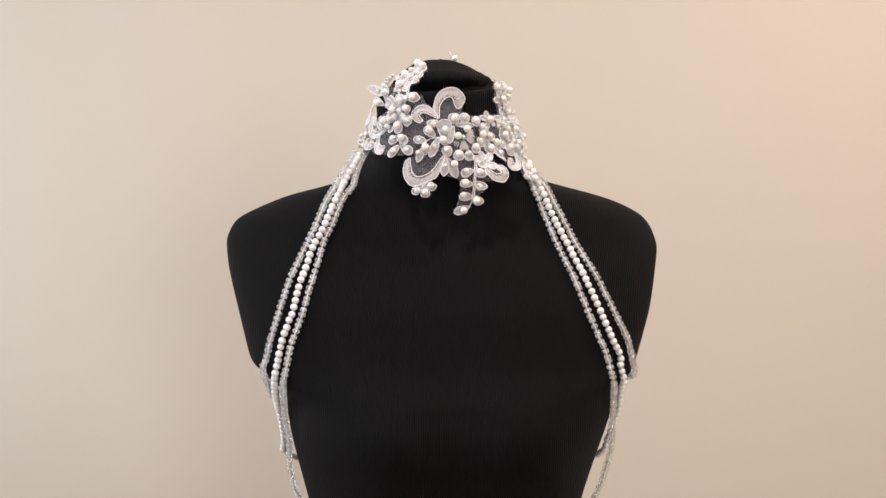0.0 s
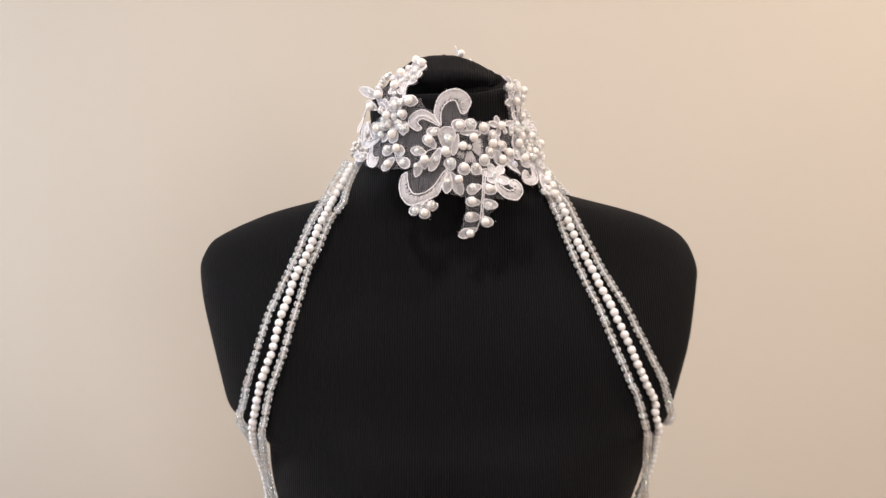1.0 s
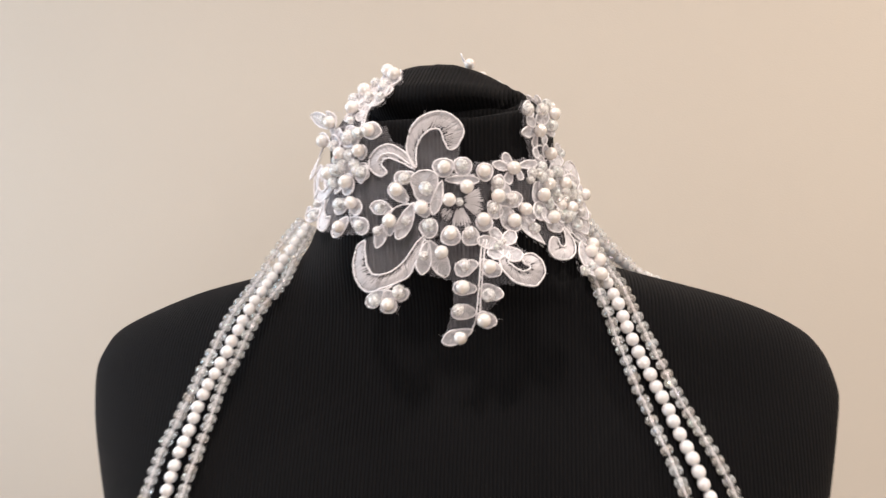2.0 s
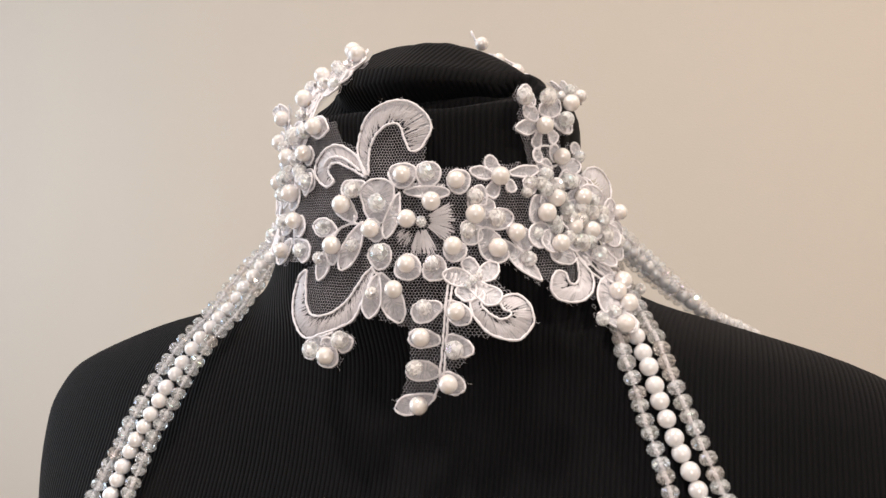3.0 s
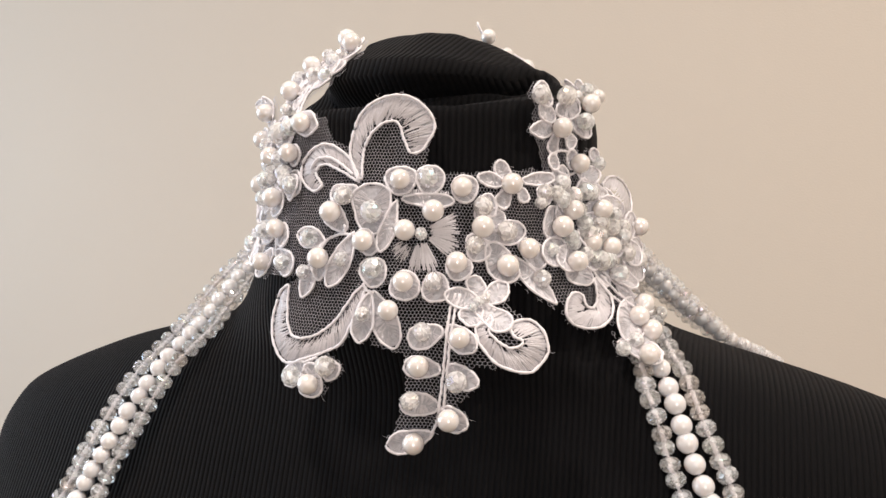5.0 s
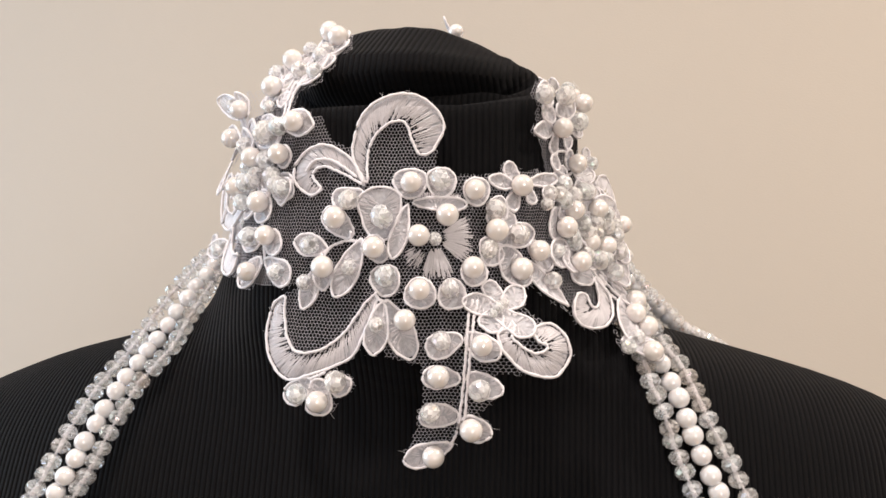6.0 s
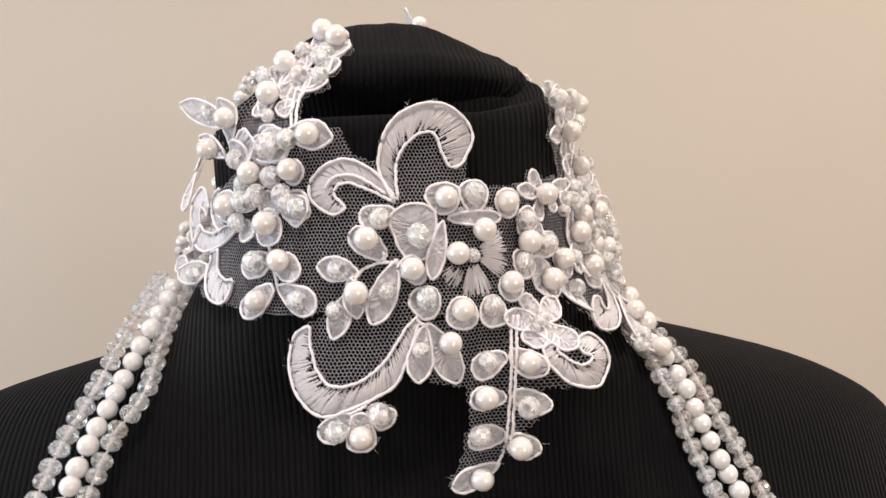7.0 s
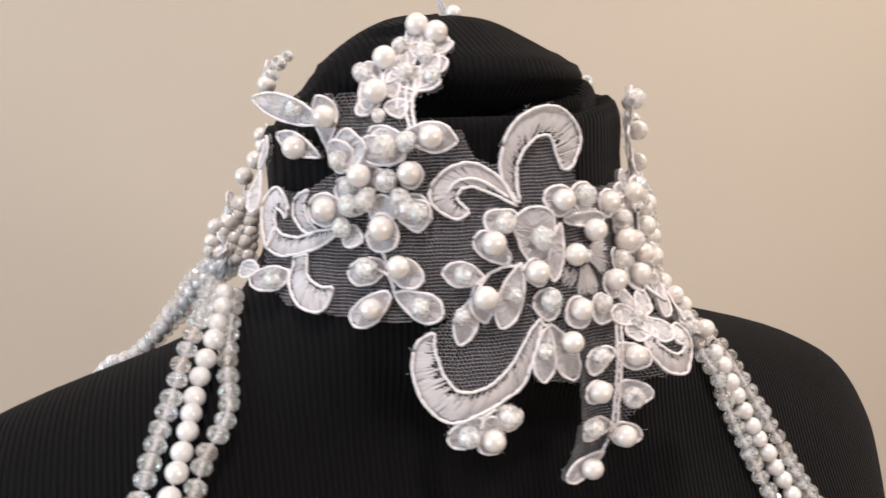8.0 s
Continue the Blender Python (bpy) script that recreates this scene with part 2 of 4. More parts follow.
    ob = mesh_object("dress_form", verts, faces, JERSEY)
    return tagged(ob, "headless dress form covered in black ribbed jersey, neck folded shut", "dress form")


FORM = dress_form()


# ---- lace collar: everything on it is given by the angle round the neck (degrees, 0 at the front) and the height over 1.4 m (mm) ----
def ease(a, b, x):
    t = min(1.0, max(0.0, (x - a) / (b - a)))
    return t * t * (3 - 2 * t)


def form_radius(th, z):
    a, f, b, cx, e = section(z)
    s, c = abs(math.sin(th)), math.cos(th)
    return ((s / a) ** e + (abs(c) / (f if c > 0 else b)) ** e) ** (-1 / e)


def collar_radius(th, z):
    """The net's distance from the neck's axis: a cone that stands off at the sides and leans over the cap in two tongues."""
    d = math.degrees(th)
    r = float(np.interp(z, [1.36, 1.377, 1.39, 1.41, 1.425, 1.44, 1.455, 1.467, 1.48, 1.52], [0.0655, 0.0665, 0.0690, 0.0690, 0.0675, 0.0655, 0.0640, 0.0630, 0.0628, 0.0628]))
    if z > 1.478:
        w = ease(-50, -44, d) * (1 - ease(-12, -6, d))
        r = r * (1 - w) + w * float(np.interp(z, [1.478, 1.4876, 1.496, 1.5066, 1.52], [0.0628, 0.0575, 0.0505, 0.0400, 0.030]))
    r += 0.009 * ease(62, 82, abs(d)) * (1 - ease(120, 140, abs(d))) * (1 - ease(1.452, 1.478, z))
    r += 0.0015 * ease(97, 107, -d) * (1 - ease(120, 140, -d)) * (1 - ease(1.445, 1.470, z))
    if z > 1.48:
        v = ease(85, 98, d) + ease(125, 145, -d)
        r = r * (1 - v) + v * float(np.interp(z, [1.48, 1.4907, 1.499, 1.5065, 1.511, 1.517, 1.523, 1.535], [0.064, 0.060, 0.049, 0.040, 0.036, 0.030, 0.023, 0.010]))
    r += 0.0145 * ease(18, 40, d) * (1 - ease(47, 56, d)) * (1 - ease(1.408, 1.43, z))           # the curl beside the pendant hangs free of the chest
    r += 0.0025 * ease(-36, -27, d) * (1 - ease(-15, -5, d)) * (1 - ease(1.40, 1.42, z))
    r -= 0.0010 * ease(-16, -4, d) * (1 - ease(20, 32, d)) * ease(1.446, 1.466, z)                # the tall scroll leans on the neck
    if z < 1.46:
        r = max(r, form_radius(th, z) + 0.002)
    return r


ARC = 0.066                            # metres of net for each radian


def on_collar(s, z, off=0.0):
    """The point of the collar at s metres round it and height z, off metres outside the net."""
    th = s / ARC
    r = collar_radius(th, z)
    up = Vector((math.sin(th) * collar_radius(th, z + 0.002), -math.cos(th) * collar_radius(th, z + 0.002), z + 0.002)) - Vector((math.sin(th) * r, -math.cos(th) * r, z))
    side = Vector((math.cos(th), math.sin(th), 0.0))
    normal = side.cross(up).normalized()
    return Vector((math.sin(th) * r, AX.y - math.cos(th) * r, z)) + normal * off, normal


def flat(p):
    """Angle and millimetres to metres round the collar and height."""
    return Vector((radians(p[0]) * ARC, 1.4 + p[1] / 1000))


rnd = random.Random(4)
SEEDS = []                             # where the embroidery lies, for the net's ragged edge


def spline(points, n):
    """n points evenly along a smooth curve through the given ones."""
    p = [Vector(q) for q in points]
    p = [2 * p[0] - p[1]] + p + [2 * p[-1] - p[-2]]
    fine = []
    for i in range(1, len(p) - 2):
        a, b, c, d = p[i - 1:i + 3]
        for k in range(12):
            t = k / 12
            fine.append(0.5 * (2 * b + (c - a) * t + (2 * a - 5 * b + 4 * c - d) * t * t + (3 * b - a - 3 * c + d) * t ** 3))
    fine.append(p[-2])
    run = [0.0]
    for a, b in zip(fine, fine[1:]):
        run.append(run[-1] + (b - a).length)
    out, j = [], 0
    for k in range(n):
        want = run[-1] * k / (n - 1)
        while j < len(run) - 2 and run[j + 1] < want:
            j += 1
        t = (want - run[j]) / max(1e-9, run[j + 1] - run[j])
        out.append(fine[j].lerp(fine[j + 1], min(1.0, max(0.0, t))))
    return out


def tube(points, radius, closed=False, sides=6, twist=0.0):
    """Verts and faces of a round cord along the points."""
    n = len(points)
    verts, faces = [], []
    for i, p in enumerate(points):
        a = points[(i - 1) % n] if closed or i else points[0]
        b = points[(i + 1) % n] if closed or i < n - 1 else points[-1]
        way = (b - a).normalized()
        u = way.orthogonal().normalized() if abs(way.z) > 0.95 else way.cross(Vector((0, 0, 1))).normalized()
        v = way.cross(u)
        rr = radius * (1 + twist * math.sin(i * 2.4))
        verts += [p + rr * (math.cos(2 * math.pi * k / sides) * u + math.sin(2 * math.pi * k / sides) * v) for k in range(sides)]
    for i in range(n if closed else n - 1):
        for k in range(sides):
            faces.append((i * sides + k, i * sides + (k + 1) % sides, (i + 1) % n * sides + (k + 1) % sides, (i + 1) % n * sides + k))
    if not closed:
        faces += [tuple(range(sides))[::-1], tuple((n - 1) * sides + k for k in range(sides))]
    return verts, faces


def stitches(pairs, gap, wide):
    """Threads laid side by side from each pair's first to its second point: (s, z, off) each; a few are missing."""
    verts, faces = [], []
    for a, b, tangent in pairs:
        if rnd.random() < gap:
            continue
        k0 = len(verts)
        sway = tangent * rnd.uniform(-0.25, 0.25) * wide
        for j in range(5):
            t = j / 4
            m = a.lerp(b, t) + Vector((sway.x, sway.y, 0)) * (t - 0.5)
            lift = 0.00035 * math.sin(math.pi * t) + rnd.uniform(0, 0.00008)
            half = Vector((tangent.x, tangent.y)) * wide * 0.5
            for q, o in ((-1, 0.0), (0, 0.00022), (1, 0.0)):
                verts.append(on_collar(m.x + q * half.x, m.y + q * half.y, m.z + lift + o)[0])
        for j in range(4):
            for q in range(2):
                c = k0 + j * 3 + q
                faces.append((c, c + 1, c + 4, c + 3))
    return verts, faces


def cord(name, path, radius, parent, closed=False, off=0.0007):
    ph = [rnd.uniform(0, 6.28) for _ in range(4)]            # the cord is laid by hand: it wanders a little
    sway = [Vector((0.00007 * math.sin(0.9 * k + ph[0]) + 0.00005 * math.sin(2.1 * k + ph[1]), 0.00007 * math.sin(1.1 * k + ph[2]) + 0.00005 * math.sin(1.9 * k + ph[3]))) for k in range(len(path))]
    if closed:
        sway[0] = sway[-1] * 0.5
    pts = [on_collar(p.x + q.x + rnd.uniform(-0.00005, 0.00005), p.y + q.y + rnd.uniform(-0.00005, 0.00005), (off if len(p) < 3 else p.z + 0.0003) + rnd.uniform(0, 0.00012))[0] for p, q in zip(path, sway)]
    SEEDS.extend((p.x, p.y) for p in path[::2])
    return mesh_object(name, *tube(pts, radius, closed, 6, 0.22), CORD, parent)


def satin_threads(po, pi):
    """Stitches laid side by side between two edges, in small bundles with ragged ends and dark gaps."""
    pairs, lean, skip = [], 0.0, 0
    n = len(po)
    for k in range(n):
        lean += rnd.uniform(-0.7, 0.7)
        lean *= 0.8
        a, c = po[k], pi[min(n - 1, max(0, int(round(k + lean))))]
        tangent = (po[min(n - 1, k + 1)] - po[max(0, k - 1)]).normalized()
        t0, t1 = rnd.uniform(0.0, 0.12), rnd.uniform(0.66, 0.98)
        if rnd.random() < 0.22:                              # a thread that stops short of one edge
            t0, t1 = (rnd.uniform(0.2, 0.5), t1) if rnd.random() < 0.35 else (t0, rnd.uniform(0.45, 0.8))
        p, q = a.lerp(c, t0), a.lerp(c, t1)
        pairs.append((Vector((p.x, p.y, 0.0004 + rnd.uniform(0, 0.0002))), Vector((q.x, q.y, 0.0004 + rnd.uniform(0, 0.0002))), tangent))
    return stitches(pairs, 0.03, 0.00036)


def scroll(parent, outer, inner):
    """A curled embroidered band: satin stitches between two white cords."""
    o, i = [flat(p) for p in outer], [flat(p) for p in inner]
    length = sum((b - a).length for a, b in zip(o, o[1:]))
    n = max(30, int(length / 0.00043))
    rows = list(zip(spline(o, 40), spline(i, 40)))
    sheet = [on_collar(*a.lerp(c, t), 0.0002)[0] for a, c in rows for t in (0.02, 0.18, 0.34, 0.50)]
    band = mesh_object("scroll", sheet, [(4 * k + j, 4 * k + j + 1, 4 * k + j + 5, 4 * k + j + 4) for k in range(39) for j in range(3)], SHEER, parent)
    tagged(mesh_object("stitches", *satin_threads(spline(o, n), spline(i, n)), SATIN, band), kind="stuff")
    edge = spline(o, max(24, n // 3)) + spline(i, max(24, n // 3))[::-1]
    cord("cord", edge, 0.00045, band, True, off=0.0011)
    return band


def fan(parent, deg, mm, r0, r1, a0, a1, count):
    """Loose straight stitches that spread from the heart of the rose."""
    c = flat((deg, mm))
    pairs = []
    for k in range(count):
        a = radians(a0 + (a1 - a0) * (k + rnd.uniform(-0.5, 0.5)) / count)
        way = Vector((math.cos(a), math.sin(a)))
        p, q = c + way * r0 * rnd.uniform(0.8, 1.25), c + way * r1 * rnd.uniform(0.78, 1.07)
        pairs.append((Vector((*p, 0.0007 + rnd.uniform(0, 0.0005))), Vector((*q, 0.0004)), Vector((-way.y, way.x))))
    ob = mesh_object("stitches", *stitches(pairs, 0.06, 0.00030), SATIN, parent)
    return tagged(ob, "fan of shiny white straight stitches", kind="stuff")


def petal(parent, s0, z0, s1, z1, width, tip=0.0):
    """A petal or leaf from base to tip: thin stitched filling inside a corded outline, its tip a little raised."""
    a, b = flat((s0, z0)), flat((s1, z1))
    axis, length = (b - a).normalized(), (b - a).length
    side = Vector((-axis.y, axis.x))
    base, lift, w = rnd.uniform(0.0004, 0.0012), rnd.uniform(0.0002, 0.0014 if abs(s0) < 45 or 45 < s0 < 62 and z0 > 60 else 0.0034), width / 2000
    lift += tip / 1000                                       # a petal that stands off the net
    long = length > 2.2 * w * 1.5
    wob = [rnd.uniform(-0.07, 0.07) for _ in range(2)]
    pointed = long and rnd.random() < 0.8

    def edge(t):
        k = math.sin(math.pi * t ** 1.3) ** 0.62 if pointed else min(1.0, 1.22 * max(0.0, t) ** 0.38 * max(0.0, 1 - t ** 4.0) ** 0.5)
        return w * k * (1 + wob[0] * math.sin(5 * t) + wob[1] * math.cos(7 * t))

    def place(t, v):
        q = a + axis * length * t + side * v
        return Vector((q.x, q.y, base + lift * t * t))

    n = max(8, int(length / 0.00034))
    pairs = []
    for k in range(1, n):
        t = k / n
        for sign in (-1, 1):                                 # short stitches run in from the outline towards the heart
            deep = rnd.choice((0.25, 0.4, 0.5, 0.7, 0.95))
            inner = place(t + (0.45 - t) * deep * 0.5, sign * edge(t) * (1 - deep))
            pairs.append((place(t, sign * edge(t) * 0.97), inner, axis))
    rows = [0.04 + 0.92 * k / 9 for k in range(10)]
    sheet = [on_collar(*place(t, edge(t) * v))[0] for t in rows for v in (-0.97, -0.5, 0.0, 0.5, 0.97)]
    ob = mesh_object("petal", sheet, [(5 * k + j, 5 * k + j + 1, 5 * k + j + 6, 5 * k + j + 5) for k in range(9) for j in range(4)], SHEER, parent)
    tagged(mesh_object("stitches", *stitches(pairs, 0.22, 0.00034), SATIN, ob), kind="stuff")
    m = 15
    loop = [place(0.5 - 0.5 * math.cos(math.pi * k / m), edge(0.5 - 0.5 * math.cos(math.pi * k / m))) for k in range(m)]
    loop += [place(0.5 + 0.5 * math.cos(math.pi * k / m), -edge(0.5 + 0.5 * math.cos(math.pi * k / m))) for k in range(m)]
    cord("cord", loop, 0.00041, ob, True)
    return ob


def ball_mesh(name, material):
    """A round pearl of radius 1 with a small drill hole's dimple at both ends."""
    rows, cols = 12, 20
    verts, faces = [], []
    for j in range(rows + 1):
        t = math.pi * (0.04 + 0.92 * j / rows)
        for i in range(cols):
            u = 2 * math.pi * i / cols
            verts.append((math.sin(t) * math.cos(u), math.sin(t) * math.sin(u), math.cos(t)))
    faces = [(j * cols + i, (j + 1) * cols + i, (j + 1) * cols + (i + 1) % cols, j * cols + (i + 1) % cols) for j in range(rows) for i in range(cols)]
    verts += [(0, 0, 0.90), (0, 0, -0.90)]
    k = rows * cols
    faces += [(len(verts) - 2, i, (i + 1) % cols) for i in range(cols)] + [(len(verts) - 1, k + (i + 1) % cols, k + i) for i in range(cols)]
    me = bpy.data.meshes.new(name)
    me.from_pydata(verts, [], faces)
    me.polygons.foreach_set("use_smooth", [True] * len(faces))
    me.materials.append(material)
    return me


def cut_mesh(name, material, height=0.78, n=9, core=0.20):
    """A faceted glass bead of radius 1: two small ends, a girdle and staggered facets."""
    bands = [(0.42, height, 0), (0.80, height * 0.72, 0.5), (0.98, height * 0.28, 0), (1.0, 0.0, 0.5), (0.98, -height * 0.28, 0), (0.80, -height * 0.72, 0.5), (0.42, -height, 0)]
    verts, faces = [], []
    for r, z, turn in bands:
        verts += [(r * math.cos(2 * math.pi * (i + turn) / n), r * math.sin(2 * math.pi * (i + turn) / n), z) for i in range(n)]
    for j in range(len(bands) - 1):
        ahead = bands[j][2] > bands[j + 1][2]
        for i in range(n):
            a, b, c, d = j * n + i, j * n + (i + 1) % n, (j + 1) * n + i, (j + 1) * n + (i + 1) % n
            faces += [(a, c, b), (b, c, d)] if not ahead else [(a, c, d), (a, d, b)]
    faces += [tuple(range(n)), tuple((len(bands) - 1) * n + i for i in range(n))[::-1]]
    points = [verts[c] for f in faces for c in f]            # every facet keeps its own corners, so that each gets its own clearness, standing in for sparkle
    loops = [tuple(range(k, k + len(f))) for k, f in zip(np.cumsum([0] + [len(f) for f in faces]).tolist(), faces)]
    k, facets = len(points), len(loops)
    for z in (-height * 0.97, height * 0.97):                # the white thread in the drilled hole, made thick to brighten the bead
        points += [(core * math.cos(math.pi * i / 4), core * math.sin(math.pi * i / 4), z) for i in range(8)]
    loops += [(k + i, k + (i + 1) % 8, k + 8 + (i + 1) % 8, k + 8 + i) for i in range(8)]
    me = bpy.data.meshes.new(name)
    me.from_pydata(points, [], loops)
    me.materials.append(material)
    me.materials.append(CORD)
    me.polygons.foreach_set("material_index", [0] * facets + [1] * 8)
    return me


PEARL_MESH = ball_mesh("pearl", PEARL)
STRAND_MESH = ball_mesh("white_pearl", STRAND_PEARL)
BEAD_MESH = cut_mesh("glass_bead", COLLAR_GLASS, 0.85, 10, 0.30)
RONDELLE = cut_mesh("rondelle", GLASS, 0.74, 8)
RONDELLE_B = cut_mesh("rondelle_smoky", GLASS_B, 0.74, 8)


def bead(name, me, place, axis, r, parent):
    ob = new(name, me)
    ob.parent = parent
    turn = axis.to_track_quat("Z", "Y").to_matrix().to_4x4() @ Matrix.Rotation(rnd.uniform(0, 6.28), 4, "Z")
    ob.matrix_basis = Matrix.Translation(place) @ turn @ Matrix.Scale(r, 4)
    return ob


def pearl(parent, deg, mm, r, out=0.0):
    p, r = flat((deg, mm)), r * rnd.uniform(0.93, 1.04)
    place, normal = on_collar(p.x, p.y, 0.0004 + out / 1000 + r / 1000 * 0.92)
    SEEDS.append((p.x, p.y))
    side = normal.cross(Vector((0, 0, 1))).normalized()
    return bead("pearl", PEARL_MESH, place, side + 0.6 * Vector((rnd.uniform(-1, 1), rnd.uniform(-1, 1), rnd.uniform(-1, 1))), r / 1000, parent)


def crystal(parent, deg, mm, r, out=0.0):
    p, r = flat((deg, mm)), r * rnd.uniform(0.92, 1.08)
    place, normal = on_collar(p.x, p.y, 0.0004 + out / 1000 + r / 1000 * 0.8)
    SEEDS.append((p.x, p.y))
    tilt = Vector((rnd.uniform(-1, 1), rnd.uniform(-1, 1), rnd.uniform(-1, 1)))
    side = normal.cross(Vector((0, 0, 1))).normalized()
    return bead("crystal", BEAD_MESH, place, side + 0.7 * tilt, r / 1000, parent)


def inside(poly, x, y):
    odd = False
    for (x0, y0), (x1, y1) in zip(poly, poly[1:] + poly[:1]):
        if (y0 > y) != (y1 > y) and x < (x1 - x0) * (y - y0) / (y1 - y0) + x0:
            odd = not odd
    return odd


def net_mesh(parent, outlines, pitch, reach):
    """Hexagonal net of fine threads inside the outlines and round the embroidery."""
    polys = [[tuple(flat(p)) for p in poly] for poly in outlines]
    cells = {}
    for x, y in SEEDS:
        cells.setdefault((int(x // reach), int(y // reach)), []).append((x, y))

    def wanted(x, y):
        i, j = int(x // reach), int(y // reach)
        near = any((x - u) ** 2 + (y - v) ** 2 < reach * reach for di in (-1, 0, 1) for dj in (-1, 0, 1) for u, v in cells.get((i + di, j + dj), ()))
        return near or any(inside(poly, x, y) for poly in polys)

    h, w = pitch / math.sqrt(3), pitch
    verts, faces, known = [], [], {}

    def node(x, y):
        key = (round(x * 2e5), round(y * 2e5))
        if key not in known:
            known[key] = wanted(x, y) and (on_collar(x + 0.00008 * math.sin(900 * y), y + 0.0001 * math.sin(700 * x), 0.0))
        return known[key]

    for row in range(int(0.16 / (1.5 * h))):
        y = 1.365 + row * 1.5 * h
        for col in range(int(0.34 / w)):
            x = -0.17 + col * w + (w / 2 if row % 2 else 0.0)
            top, low = (x, y + h / 2), (x, y - h / 2)
            left, right = (x - w / 2, y + h), (x + w / 2, y + h)
            for p, q in ((low, top), (top, left), (top, right)):
                a, b = node(*p), node(*q)
                if not a or not b:
                    continue
                way = (b[0] - a[0]).normalized()
                u = way.cross(a[1])
                k = len(verts)
                for m, nn in (a, b):
                    verts += [m + u * 0.00006, m + nn * 0.00008, m - u * 0.00006]
                faces += [(k, k + 1, k + 4, k + 3), (k + 1, k + 2, k + 5, k + 4)]
    return tagged(mesh_object("net", verts, faces, NET, parent), "sheer white hexagonal net", kind="stuff")


ROSE_PEARL = [(10.5, 56.3, 3.4), (26.8, 54.4, 3.4), (19.4, 46.9, 3.4), (12.3, 41, 3.4), (1.4, 37.4, 3.4), (25.5, 31.5, 3.4), (12.4, 25.4, 3.4), (32.2, 42.5, 3.4)]
ROSE_CRYSTAL = [(17.9, 57, 3.2), (3.3, 46.4, 3.8), (4.4, 29.2, 3.2), (19.8, 25.5, 3.2), (16.4, 40.1, 2.2), (38.9, 41.4, 3.2), (32.4, 48.7, 3.2), (30.2, 36.9, 3.2)]
ROSE_PETAL = [(10.3, 51.9, 10.2, 60.6, 10.8), (18.2, 52.3, 18.6, 60.9, 9.4), (27.5, 49.9, 28, 58.1, 8.4), (4.9, 23.6, 3.4, 32.2, 8.8), (12.8, 28.8, 12.5, 20.1, 9.1), (20.5, 28.4, 20.4, 19.7, 8.3), (3.2, 39.8, 2, 55.1, 13.9), (9.6, 50.2, 5.8, 34.2, 5), (11, 50.7, 24.8, 50, 4.2), (30.8, 48.3, 36.2, 49.8, 7.6), (32.6, 39.2, 44.9, 42.1, 7.5), (29.3, 40.1, 32.9, 32.6, 7.5), (30.6, 47.4, 38.7, 43.6, 7.3), (3.8, 33.8, -0.6, 40.2, 6.9), (24.1, 33, 28.3, 27.2, 8.1)]
ROSE_SATIN = ([(12, 54), (18, 53.8), (23.5, 53.4)], [(12.2, 51.2), (18, 51.0), (23.2, 50.9)])
SPRAY_PEARL = [(-8.8, 46.2, 3.4), (-11.4, 31.6, 3.4)]
SPRAY_CRYSTAL = [(-5.4, 51.3, 3.2), (-15.6, 38, 3.2), (-4.7, 31.7, 2.4), (-16.7, 27, 2.4)]
SPRAY_PETAL = [(-1.9, 53.1, -10.4, 51.4, 6.7), (-4.8, 41, -12.6, 48.6, 7.3), (-11.1, 37.1, -20.8, 39.1, 6.8), (-13.1, 35.6, -11.5, 24.8, 5.7), (-14, 31.6, -17.5, 19.2, 6.1), (-2, 40.2, -8, 23.1, 7.2)]
SPRAY_STEM_1 = [(1.8, 37.8), (-4.3, 39.6), (-9.9, 37.9), (-13.5, 32.4)]
SPRAY_STEM_2 = [(-5, 39.6), (-5, 42.6)]
SCROLLS_SCROLL_1 = ([(-2.4, 57), (-4.8, 62.4), (-5.5, 66.8), (-4.7, 71.8), (-3.1, 76.1), (-0.6, 79.4), (2.8, 81.6), (7, 82.9), (10.9, 82.8), (14.4, 81.2), (17.5, 78.2), (19.2, 74.7), (19, 71.3), (17.3, 68.2), (16, 66), (14.3, 64.9)],
    [(-1, 56.9), (-1.3, 61.1), (-1.2, 65.1), (-0.5, 68.2), (1.4, 71.5), (3.9, 73.8), (6.2, 74.9), (8.5, 74.7), (9.6, 73.1), (10.5, 70.1), (11.6, 66.9), (12.8, 65)])
SCROLLS_SCROLL_2 = ([(-2.1, 58), (-5.7, 63.4), (-9.1, 66.6), (-12.5, 68.2), (-15.5, 68.3), (-18.9, 66.9), (-21.3, 64.7), (-22.9, 62.1), (-23.3, 59), (-22.1, 56.6), (-20, 54.7), (-17.4, 53.3), (-15.2, 53.7), (-13.9, 55)],
    [(-1.9, 55.7), (-6.5, 58.7), (-9.9, 60.4), (-12.9, 61.7), (-15.4, 61.3), (-16.6, 59.8), (-16.4, 58), (-15.2, 56.7), (-14, 55.4)])
SCROLLS_STEM_1 = [(-19, 60.4), (-17.1, 63), (-14.6, 63.9), (-11.4, 63.6), (-8.1, 61.6), (-4, 58.2)]
SCROLLS_SCROLL_3 = ([(-23.6, 22.7), (-27, 20.4), (-28.2, 16), (-28.2, 11.4), (-27.1, 7), (-25.4, 3.2), (-22.6, -0.2), (-19.8, -1.6), (-16.1, -0.6), (-9.9, 2.2), (-4.9, 5.1), (-2.8, 7.7), (-0.9, 12.6), (0.8, 17.8), (2.5, 23.1)],
    [(-23.1, 22.3), (-23.3, 19.2), (-22.5, 15), (-21.4, 11.4), (-19.8, 8.6), (-18.3, 6.9), (-15.9, 6.5), (-12.2, 7.3), (-8.5, 9.8), (-5.2, 13.6), (-2.9, 17.6), (-0.7, 21.4), (1.6, 24.2)])
